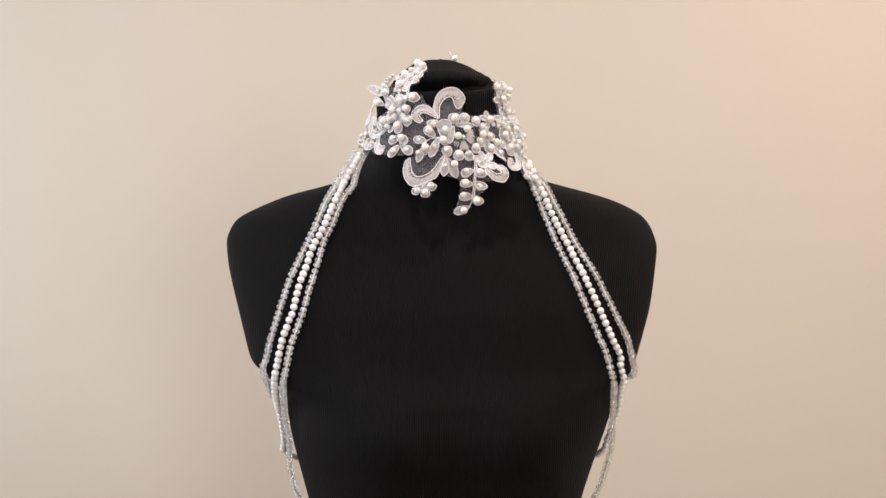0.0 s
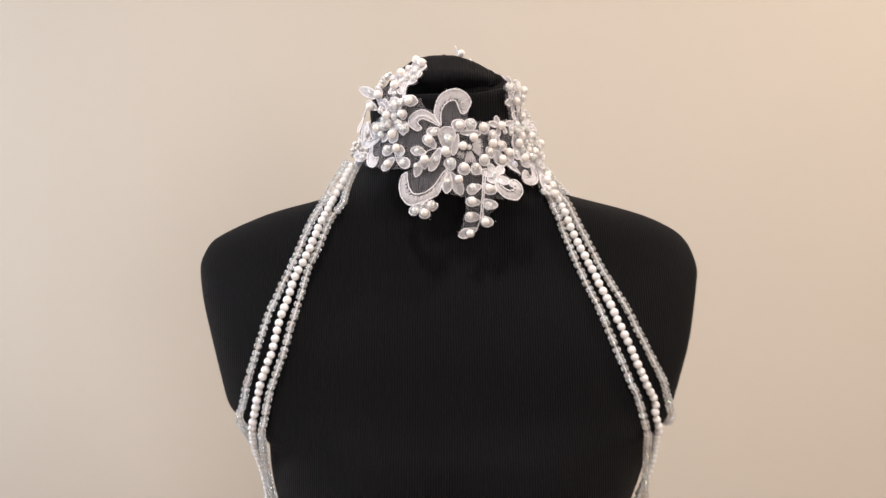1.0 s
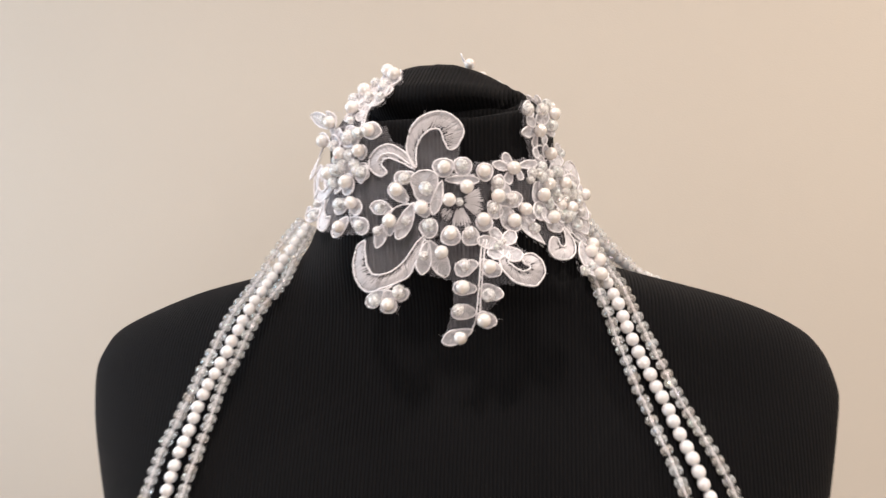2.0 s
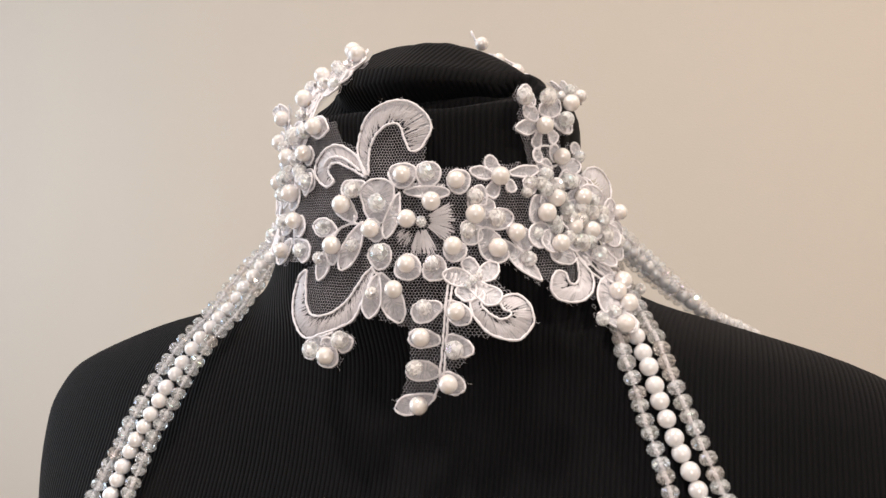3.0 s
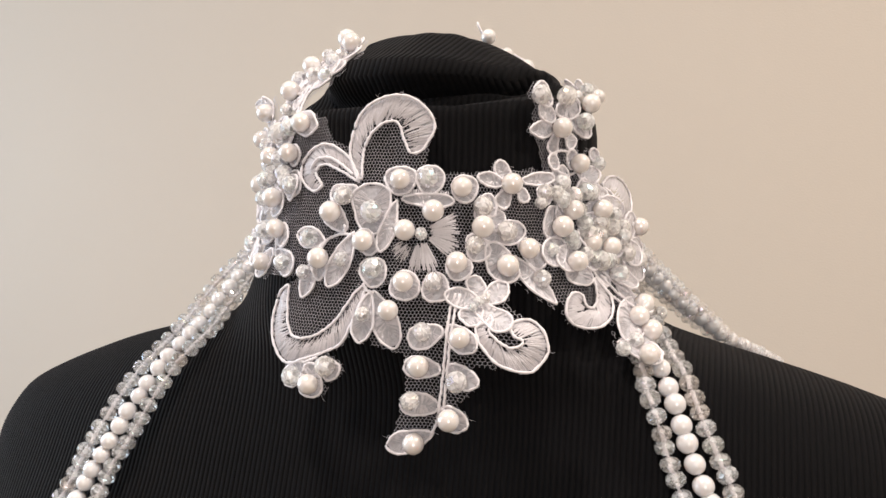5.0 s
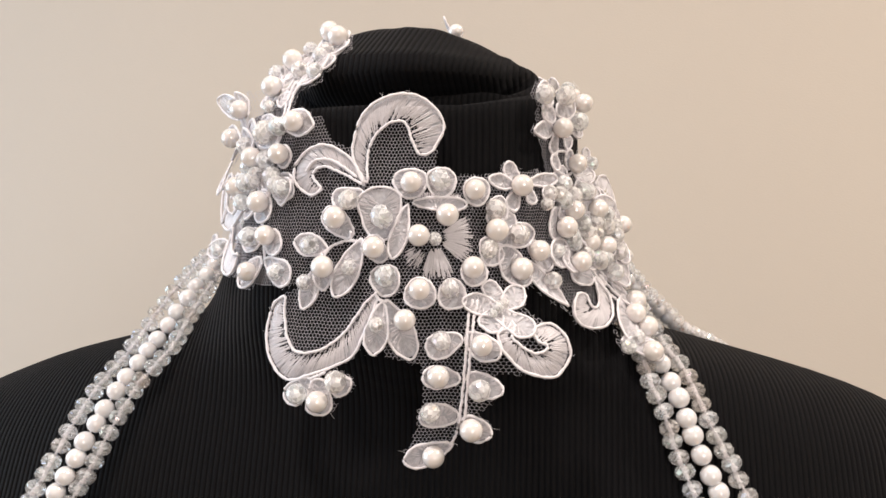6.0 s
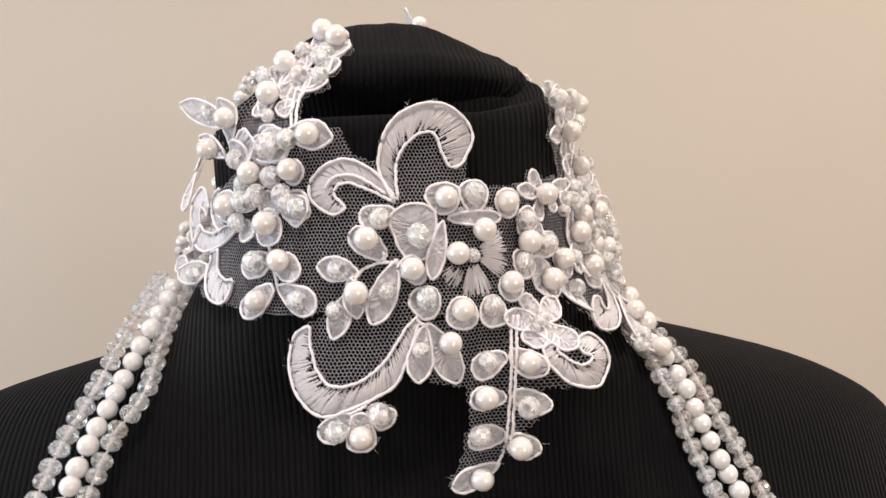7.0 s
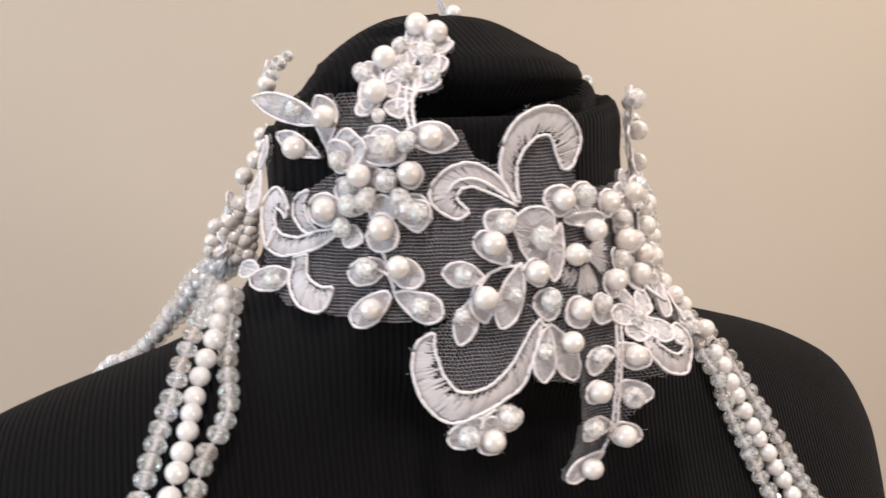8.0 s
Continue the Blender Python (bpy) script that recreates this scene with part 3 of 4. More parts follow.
SCROLLS_SCROLL_4 = ([(32.7, 16), (31.3, 13.9), (29.5, 12.8), (29.7, 9.5), (31.3, 5.9), (33.2, 3.4), (35.8, 1.6), (39.1, 0.9), (41.4, 2.5), (43.2, 6), (43.3, 9.5), (42.6, 12.8), (40.8, 14.8), (38.1, 14.7), (36.2, 13.5)],
    [(33, 14.6), (31.9, 11.7), (33.6, 9.1), (35.7, 7.8), (37.5, 8.4), (37.9, 9.6), (36.7, 10.5), (36, 11.8), (36.1, 13)])
SCROLLS_SCROLL_5 = ([(66.9, 26.7), (68.7, 23.2), (70.1, 20.5), (69.5, 17.3), (66.5, 13.6), (63.1, 11.5), (59.7, 11.2), (56.4, 12.6), (54.7, 15.6), (55.4, 19.4), (57.5, 22), (59.7, 22.1), (60.5, 21.1)],
    [(66, 26.3), (65.5, 22.8), (64.4, 19.2), (62.5, 17.3), (61, 18), (60.6, 20.5)])
SCROLLS_SCROLL_6 = ([(73.1, 57.8), (77.5, 60.7), (85.9, 59.5), (90.4, 54.8), (85.9, 48.5), (78.8, 43.8)],
    [(73.3, 57), (75.8, 54.7), (76.2, 51.8), (75.2, 47.9), (73.5, 43.9)])
PENDANT_PEARL = [(9, 16.8, 3.4), (-11.2, -6.9, 3.4), (25.8, 9.4, 3.4), (16.6, 0.8, 3.4), (23.9, -14.1, 3.4), (15.7, -22.4, 3.4)]
PENDANT_CRYSTAL = [(-16.4, -5.1, 3.2), (-7.2, -1.1, 3.2), (2.3, 15.3, 2.6), (17.4, 10.7, 3.2), (25.4, -3, 3.2), (14.8, -9.7, 3.2)]
PENDANT_PETAL = [(3.6, 22, 1.4, 6.9, 6.6), (4.3, 22.5, 10.7, 5.6, 7.9), (-9.5, 0.8, -4.9, -4.4, 6.6), (-11.6, -0.6, -11.4, -11, 7.3), (-13.5, -1, -20.2, -7.9, 6.8), (22.2, 11.5, 14.1, 7.8, 7.4), (23.6, 12.7, 28.6, 6.1, 6.6), (21.9, -0.5, 13.2, 0.7, 6.8), (23.8, 1.4, 29.2, -4.5, 6.2), (21.6, -11.3, 12.4, -10.6, 7.2), (22.9, -11.3, 26.9, -17.4, 6.8), (20.6, -19.6, 8.7, -25, 7.2)]
PENDANT_STEM_1 = [(25.3, 22.2), (23.8, 16.1), (23.2, 8.3), (22.7, 0.2), (22.1, -8), (21.4, -15.6), (19.9, -20.8)]
PENDANT_STEM_2 = [(26.5, 22), (25, 16), (24.1, 8.3), (23.6, 0.2), (23.1, -8), (22.6, -15.8)]
PENDANT_STEM_3 = [(1.7, 24.5), (2.7, 22.6), (4.5, 21.9)]
PENDANT_STEM_4 = [(-10.1, 1.3), (-11.8, 0.3), (-13.8, -0.8)]
STAR_PEARL = [(40.4, 56, 3.4), (44.9, 36, 3.4), (38.6, 30.7, 3.4)]
STAR_CRYSTAL = [(30.5, 19.4, 2), (29.2, 18, 1.6), (32.1, 20.4, 1.6), (48.1, 25.7, 2.8), (50, 50.6, 2.2)]
STAR_PETAL = [(40.9, 56.6, 36.8, 62.9, 5), (39.7, 56, 31.2, 58.1, 4.3), (40.7, 54.9, 37.2, 48.7, 5), (44, 54.9, 44.9, 50.6, 4.1), (44.7, 57.5, 54.8, 58.8, 4.2), (32.2, 18.8, 29.5, 27.4, 5.5), (31.4, 19.1, 37.9, 24.6, 5.3), (31.8, 18.9, 22.6, 22.1, 5.8), (30.7, 18.6, 27, 13.7, 5.8), (29.8, 19, 35.9, 12.6, 6.3), (34.7, 37.8, 40, 25.1, 9.7), (41.4, 33.8, 50.5, 18.6, 6.6), (43.3, 38.4, 51.2, 31.4, 8)]
RIGHT_PEARL = [(57.4, 75.2, 3.4), (64.9, 64, 3.4), (56.3, 43.2, 3.4), (59.8, 31.3, 3.4), (61, 48.7, 3.4), (70.7, 49.2, 3.4), (67.2, 38.2, 3.4), (72.4, 36.9, 3.4), (89.9, 44, 3.4), (71.1, 85.1, 3.4)]
RIGHT_CRYSTAL = [(49.7, 85, 3.2), (59.3, 85.7, 3.2), (68.6, 78.6, 3.2), (72.8, 64.1, 2.6), (65.7, 44.6, 3.2), (61.1, 37.5, 2.4), (66.5, 55, 3.2), (74.1, 27.8, 3.2), (68.9, 32.1, 3.2), (57.6, 57.2, 3.2), (76.2, 40.3, 3.2), (53, 35.8, 2.4), (73.4, 43, 3.2)]
RIGHT_PETAL = [(54.4, 82.5, 48.5, 87.9, 6.9), (56.2, 77.7, 50, 82, 6.2), (57.2, 75, 47.3, 73.7, 5.1), (57.2, 73.1, 54.8, 66.8, 4.8), (61.5, 74, 64.4, 69.8, 5.7), (55.4, 67, 55.4, 61.4, 4.4), (63.5, 62.5, 62.9, 68.7, 5.3), (58.5, 42.9, 51.3, 46, 11), (58.8, 38.1, 49.4, 32.4, 9.4), (61.8, 34.1, 61.3, 24.4, 10.8), (55, 55.8, 49.6, 51.8, 6.9), (54.8, 58.4, 61.4, 60.8, 6.8), (72.5, 65.1, 73.4, 69.6, 5), (68.9, 54.2, 64.7, 56.8, 8.3), (73.9, 54.6, 69.7, 52.9, 8.4), (85.6, 40.5, 98, 37.3, 5)]
RIGHT_PETAL += [(85.4, 28.5, 76.5, 36.4, 7.3), (65.2, 44.5, 70.2, 43.8, 8.8)]
RIGHT2_PETAL = [(66.6, 38.9, 71.2, 34.3, 8.8), (71.4, 38.1, 76.1, 36.4, 8.8), (86.5, 44.5, 98.9, 40.7, 8.4), (62.6, 35.9, 53.9, 30.3, 8.4), (75.8, 30.6, 76.8, 23, 8.4), (56.6, 80.6, 66.1, 83.7, 7.6), (63.7, 78.6, 74, 76.1, 7.4), (66.1, 62.7, 71.2, 59.2, 6.9), (67.1, 49.4, 73.4, 45.9, 11.5), (71.6, 43.9, 66.7, 37.9, 10.6), (58.7, 48.9, 63.7, 54.9, 9.4), (78, 38.4, 83.6, 32.5, 9.8), (64.6, 36, 69.3, 30.5, 9.5)]
RIGHT2_CRYSTAL = [(73.2, 43.8, 3.2), (68.1, 33.2, 3), (55.5, 53.9, 2.8), (51, 54, 2.8), (85.8, 32.6, 3)]
RIGHT2_CRYSTAL += [(61.8, 53.2, 3.2), (66.5, 41.3, 3.0), (69.8, 41.0, 2.8), (74.0, 47.5, 3.2), (76.9, 43.6, 3.0), (60.3, 40.0, 2.6), (70.4, 44.5, 3.0), (68.4, 54.7, 2.8), (69.5, 31.6, 3.2), (64.2, 33.5, 2.8), (77.3, 34.8, 3.2), (57.2, 51.8, 3.0), (71.8, 32.8, 3.0), (64.2, 49.0, 2.8)]
RIGHT2_PETAL += [(62.0, 47.0, 56.1, 50.7, 10), (71.9, 47.4, 75.3, 51.9, 9), (79.1, 42.8, 89.0, 46.4, 9), (76.6, 35.5, 92.6, 36.3, 8.5), (73.3, 30.3, 67.5, 26.1, 8.5), (67.7, 40.1, 62.7, 37.7, 8), (77.6, 31.5, 88.4, 27.6, 8)]
RIGHT2_STEM_1 = [(67.7, 26.3), (70.2, 21), (74.8, 17.2)]
RIGHT2_STEM_2 = [(69, 27.4), (72.7, 22), (77.4, 17.2)]
RIGHT2_STEM_3 = [(70.6, 28.6), (75.1, 23.9), (81, 19.9)]
RIGHT2_STEM_4 = [(62.7, 68.1), (58, 68), (55.3, 66.4)]
RIGHT2_STEM_5 = [(55.2, 61.7), (61.2, 60.4), (65.7, 61.7)]
LEFT_PEARL = [(-49.3, 82.3, 3.4), (-59.7, 74.1, 3.4), (-40.1, 65.8, 3.4), (-27.7, 66.1, 3.4), (-49.7, 56.5, 3.4), (-34.8, 51.2, 3.4), (-30.8, 40.8, 3.4), (-37.4, 29.2, 3.4), (-22.3, 75.7, 3.4)]
LEFT_CRYSTAL = [(-59.7, 85.3, 2.6), (-33.3, 64.4, 3.2), (-28.4, 56.4, 3.2), (-42.9, 57.7, 3.2), (-38.6, 40.2, 3.2), (-25.9, 29.6, 2.8), (-66.8, 35, 3), (-33.6, 73.2, 3.6), (-45.7, 70.1, 3.2), (-45.3, 51.4, 2.8), (-38.3, 59.9, 2.8), (-32.6, 73.9, 3.4), (-28.2, 74.6, 3), (-25.8, 55.3, 3.2), (-39.1, 58.5, 3), (-30.2, 59.3, 3), (-43.6, 62.8, 2.8)]
LEFT_PETAL = [(-29.4, 76.4, -16.3, 74.3, 7.3), (-34, 77.8, -34.3, 68.6, 13.5), (-46.9, 66.9, -44.9, 75.5, 9.3), (-50.1, 73.8, -49.8, 88.1, 7.2), (-52.6, 71.3, -66.3, 78.1, 5.9), (-27.8, 61.9, -27.6, 69, 7), (-34.1, 61.2, -34.4, 67.4, 6.5), (-26.8, 60.3, -27, 51.6, 9.5), (-35.4, 55.4, -34.8, 44.9, 9.6), (-45.1, 55.5, -55.2, 56.9, 9.7), (-43.7, 52, -42.3, 46.2, 6.6), (-34.6, 41.2, -43.6, 37.8, 7.6), (-33.4, 42, -25.8, 36.2, 7.7)]
LEFT_PETAL += [(-33.6, 33.4, -42.2, 25, 7.5), (-32.1, 33.5, -21.1, 27.2, 8), (-63.1, 36.4, -72.2, 34.2, 7.8), (-46.4, 77.1, -40.4, 69.1, 10.8), (-40.6, 62.9, -47, 59.9, 9.5), (-40.4, 69.1, -37.5, 61.3, 9.3), (-51.3, 80.7, -70.6, 88.8, 7.6, 5.5), (-37.9, 77.3, -29.5, 70.8, 9.8), (-31.5, 70.9, -40.6, 73.4, 8.5), (-31.1, 56.9, -23.5, 53.3, 9.1), (-37.9, 59.7, -46, 57.5, 7.9), (-37.6, 53.7, -32.3, 58.6, 8.3)]
LEFT_STEM_1 = [(-28.8, 90.2), (-28.9, 83.9), (-27.5, 77.5)]
LEFT_STEM_2 = [(-35.1, 45.1), (-33.4, 38.2), (-32.1, 33.2)]
LEFT_STEM_3 = [(-26.6, 89.3), (-27.1, 83.1), (-26.1, 77.4)]
LEFT_STEM_4 = [(-33.4, 38.2), (-36.3, 40)]
LEFT_STEM_5 = [(-50.1, 73.3), (-46.9, 67.7)]
LEFT_SCROLL_1 = ([(-70.8, 44.4), (-72, 52), (-72.1, 58.2), (-70.5, 61.6), (-68.4, 62.4), (-66, 59.6), (-64.9, 55.9), (-65.5, 53.6)],
    [(-68.2, 49.2), (-68.6, 52.9), (-68.6, 55.9), (-68, 56.2), (-66.6, 54.9), (-65.9, 53.6)])
LEFT_SCROLL_2 = ([(-56.6, 48.9), (-60.1, 50.8), (-62.9, 54.6), (-62.3, 59.3), (-57.6, 62)],
    [(-53.9, 50.6), (-57.3, 53.6), (-58.5, 57.8), (-57.1, 61.4)])
LEFT_SCROLL_3 = ([(-70.9, 44.7), (-66.6, 42.3), (-58.6, 43.8), (-52.3, 46.1), (-47.2, 49.9)],
    [(-68.4, 50.9), (-66.2, 48.6), (-60.8, 48.1), (-54.2, 50.1), (-48.3, 51.1)])
LEFT_SCROLL_4 = ([(-62.6, 42.2), (-62.8, 34.7), (-59, 29.3), (-54, 27.1), (-50.5, 28.5), (-48.6, 34.1)],
    [(-57.3, 43.5), (-57.2, 37.7), (-55, 35.5), (-51.7, 34.3), (-49.2, 34.7)])
TONGUE_PEARL = [(-27.9, 105.8, 3.4), (-20.6, 102.9, 3.4), (-36.6, 95.8, 3.4), (-36.8, 86.6, 3.4)]
TONGUE_CRYSTAL = [(-43.1, 92.6, 3.2), (-32.8, 100, 2.7), (-24.2, 96.8, 2.6), (-21.9, 90.9, 2.5), (-29, 91.8, 2.8), (-22.9, 99, 2.4), (-35.5, 80.9, 2)]
TONGUE_PETAL = [(-36.3, 85.9, -42.2, 82.8, 5), (-34.4, 84.2, -28.2, 82.4, 5.2), (-32.6, 90.5, -19.6, 89.5, 5), (-27.7, 98.5, -14.8, 100.5, 4.5), (-26.2, 93.4, -17.2, 95.5, 5.1), (-31.9, 86.4, -35.1, 93.9, 6.3), (-26.6, 96.8, -30.6, 107.6, 6.6), (-36.1, 90.7, -44.8, 94.5, 5.8), (-26.2, 102, -17.7, 104.9, 5.6), (-29.2, 90.3, -35.4, 100.7, 6.5), (-31, 83, -26, 94, 6.2), (-35, 90, -27, 101, 6.4), (-27, 88, -20, 96.5, 5.8), (-25, 96, -16, 102.5, 5.6), (-39, 83, -41, 92, 6), (-31, 99, -22, 106, 5.4)]
BACK_PEARL = [(147.5, 121.2, 3.2, -3.2), (141, 114.6, 3, -3.2), (131.5, 108.5, 3.4, -3.5), (90, 94, 2.6, -9), (102.1, 91.2, 3, -0.2)]
BACK_CRYSTAL = [(127.3, 104.3, 2.8, -4.4), (135.6, 111.3, 2.4, -3.7), (90, 94.8, 2.8, -5.4)]
BACK_PETAL = [(153.6, 120.5, 160.3, 124, 4), (150.5, 116.9, 132.9, 107.2, 5), (130.4, 105.9, 124.3, 102, 5), (110, 95.5, 107.8, 99.2, 5), (107.1, 93.4, 105.5, 97.1, 5), (107.9, 94.1, 104.6, 90.4, 4.5)]
WING_PEARL = [(-118.5, 96.8, 3.4, -2.9), (-114.3, 62.4, 3.4, 0.2), (-116.1, 68.7, 3.4, -0.4), (-117.4, 75, 3.4, -1.1), (-116.9, 78.8, 3, 0.5)]
WING_CRYSTAL = [(-120.3, 104.3, 2.8, -6.4), (-121.7, 106.7, 2.2, -8.8), (-118.9, 100.3, 3, -3.7), (-117.7, 89.8, 2.6, -1.3)]
# the first two stand in for a narrow net tape beside the neck
WING_PETAL = [(-77.6, 78, -77, 67.6, 4.4), (-76.6, 67.2, -74.2, 54.8, 4.6), (-120.6, 93.7, -123.4, 105.7, 5), (-117.6, 79.7, -118.9, 81.6, 5), (-114.7, 56.6, -117, 60.3, 6), (-118.6, 86.7, -117.3, 91.8, 6)]
HEADS_PEARL = [(74.2, 12.8, 3.4), (80, 15.9, 3.4), (75.4, 8.3, 3.4), (67.8, 1.4, 3.4), (-105.1, 47.1, 3, 2.5), (-104.8, 42.2, 2.8, 3.7), (-105.6, 39.9, 3, -0.7), (-108.1, 40.6, 3, -9), (-106.7, 51.9, 3, -4.6), (-105.5, 45.5, 3, 0), (-107.6, 46.2, 3, -8.9), (-108.3, 47, 3, -9), (-107.2, 37.6, 3, -8.3), (-106.3, 43.6, 3, -3.8), (-106.2, 49.2, 3.4, -2.6), (-107.2, 42.3, 3.4, -7.6), (-108, 50.1, 3.4, -9), (-106, 39.7, 3.2, -2.6), (-107.2, 55.3, 3.4, -5.3), (-108, 53.5, 3, -9)]
HEADS_PEARL += [(-105.1, 38.1, 2.8, 1.7), (-106.4, 36.5, 3, -5)]
HEADS_CRYSTAL = [(69.3, 5.8, 2.6), (64.8, 3.7, 2.6), (92.1, 12.2, 2.6), (-105.5, 42.9, 3, 0.1), (-106.4, 38.5, 3, -4.9), (-108, 35.9, 3, -9), (-105.3, 48, 2.4, 1.4), (-107.9, 44.1, 2.6, -9), (-106.8, 46.4, 2.8, -5.6), (-106, 52.7, 2.6, -1.3), (-107.7, 59.2, 2.6, -5.5), (-104.6, 38.3, 2.6, 4.5), (-105.8, 35.4, 2.8, -2.3)]
HEADS_PETAL = [(78.6, 20, 67.1, 6.5, 8.7), (73.7, 6.9, 66, 2.4, 7.9), (75.1, 24.9, 80.1, 13.2, 7), (-106.9, 39.4, -105.1, 45.1, 7), (-108, 36.9, -107.9, 28.8, 7), (-107.1, 37.3, -105.9, 31.7, 7), (-108, 47.1, -106.4, 52.5, 7), (-108.4, 57, -108.6, 49.9, 6), (-106.1, 43.7, -105.4, 37.9, 7), (-107.6, 51.2, -106.3, 57.5, 7), (-105.3, 40, -104.2, 36.5, 7), (-75.6, 40.5, -74.9, 35.3, 6.9)]
NET_FRONT = [(-36.9, 82.5), (-15, 77.2), (-11.5, 69.9), (-4.7, 66.7), (-5.3, 74), (1.9, 82.5), (14.4, 81.8), (19, 72.2), (16.9, 59.1), (34.8, 59.9), (48.5, 61.9), (71.7, 56.3), (71.2, 22.2), (54.6, 29.3), (40.4, 25.4), (26.6, 23.2), (11, 24.1), (1.6, 23.6), (-5.3, 8.6), (-10.4, 2.4), (-21.2, 0.4), (-27.2, 7.8), (-26.4, 22.4), (-19.7, 25.9), (-41.2, 24.8), (-55.1, 36.3)]
NET_LEFT = [(-72, 44.3), (-71.9, 62), (-59.7, 61.3), (-47.6, 67.7), (-51.8, 86.7), (-46.1, 89.6), (-31.8, 82.6), (-23.8, 48.6), (-20.4, 26.9), (-47.5, 26.3), (-62.6, 28), (-71.7, 34)]
NET_RIGHT = [(48, 79.7), (67.6, 76.4), (68.6, 66.8), (76.7, 61.6), (77.2, 40.2), (70.2, 12), (55.6, 17.4), (43.4, 30), (47.4, 57.6), (52.4, 61.6)]
NET_PENDANT = [(2.2, 23.1), (4, 5.9), (13.3, 3.1), (13.1, -8.2), (8.7, -25.9), (16.1, -27.8), (25.2, -11.5), (28.5, -7.4), (29.3, 1.4), (33.4, 1.1), (45.5, 6.3), (39.7, 14.2), (32.7, 21.3), (24.9, 24.6)]

NET_CURL = [(28.5, 14), (30, 6), (34, 2), (39.5, 1.5), (43, 6), (43, 12), (40, 17), (36, 20), (28, 20)]

collar = tagged(new("lace_collar"), "white lace choker with pearls, crystals and embroidered scrolls on sheer net", "necklace")
for row in (ROSE_PETAL, SPRAY_PETAL, PENDANT_PETAL, STAR_PETAL, RIGHT_PETAL, RIGHT2_PETAL, LEFT_PETAL, TONGUE_PETAL, BACK_PETAL, WING_PETAL, HEADS_PETAL):
    for values in row:
        petal(collar, *values)
top_edge, low_edge = (spline([flat(p) for p in row], 26) for row in ROSE_SATIN)
tagged(mesh_object("stitches", *satin_threads(top_edge, low_edge), SATIN, collar), "short row of white satin stitches", kind="stuff")
for near, far, first, last, count in ((0.0036, 0.0118, -42, 34, 58), (0.0042, 0.0120, -108, -58, 44), (0.0064, 0.0104, -152, -116, 22)):
    fan(collar, 16.2, 40.6, near, far, first, last, count)
for outer, inner in (SCROLLS_SCROLL_1, SCROLLS_SCROLL_2, SCROLLS_SCROLL_3, SCROLLS_SCROLL_4, SCROLLS_SCROLL_5, SCROLLS_SCROLL_6, LEFT_SCROLL_1, LEFT_SCROLL_2, LEFT_SCROLL_3, LEFT_SCROLL_4):
    scroll(collar, outer, inner)
for stem in (SCROLLS_STEM_1, SPRAY_STEM_1, SPRAY_STEM_2, PENDANT_STEM_1, PENDANT_STEM_2, PENDANT_STEM_3, PENDANT_STEM_4, RIGHT2_STEM_1, RIGHT2_STEM_2, RIGHT2_STEM_3, RIGHT2_STEM_4, RIGHT2_STEM_5, LEFT_STEM_1, LEFT_STEM_2, LEFT_STEM_3, LEFT_STEM_4, LEFT_STEM_5):
    cord("stem", spline([flat(p) for p in stem], 8 * len(stem)), 0.00046, collar, off=0.0012)
for row in (ROSE_PEARL, SPRAY_PEARL, PENDANT_PEARL, STAR_PEARL, RIGHT_PEARL, LEFT_PEARL, TONGUE_PEARL, BACK_PEARL, WING_PEARL, HEADS_PEARL):
    for values in row:
        pearl(collar, *values)
for row in (ROSE_CRYSTAL, SPRAY_CRYSTAL, PENDANT_CRYSTAL, STAR_CRYSTAL, RIGHT_CRYSTAL, RIGHT2_CRYSTAL, LEFT_CRYSTAL, TONGUE_CRYSTAL, BACK_CRYSTAL, WING_CRYSTAL, HEADS_CRYSTAL):
    for values in row:
        crystal(collar, *values)


def stray_fibres(parent, count):
    """Fine frayed threads along the cords and the cut edge of the net."""
    verts, faces = [], []
    for _ in range(count):
        x, y = rnd.choice(SEEDS)
        a, bend = rnd.uniform(0, 6.28), rnd.uniform(-1.2, 1.2)
        step, out, k = rnd.uniform(0.0004, 0.0009), 0.0006, len(verts)
        for j in range(4):
            p, n = on_collar(x, y, out)
            verts += [p - Vector((0.00003, 0, 0.00002)), p + Vector((0.00003, 0, 0.00002))]
            a += bend * 0.4
            x, y, out = x + step * math.cos(a), y + step * math.sin(a), out + rnd.uniform(-0.0001, 0.0003)
        faces += [(k + 2 * j, k + 2 * j + 1, k + 2 * j + 3, k + 2 * j + 2) for j in range(3)]
    return tagged(mesh_object("fringe", verts, faces, CORD, parent), "fine frayed white thread ends", kind="stuff")


stray_fibres(collar, 1500)
net_mesh(collar, (NET_FRONT, NET_LEFT, NET_RIGHT, NET_PENDANT, NET_CURL), 0.00112, 0.0010)

# ---- bead strands: from the collar down the chest, under the arm, up the back and over the shoulder to the collar ----
TREE = BVHTree.FromPolygons([v.co for v in FORM.data.vertices], [tuple(p.vertices) for p in FORM.data.polygons])


def rest(p, r):
    """Push a point that lies in or too near the form out to its surface."""
    place, normal, _, _ = TREE.find_nearest(p)
    gap = (p - place).dot(normal)
    return place + normal * r if gap < r else p


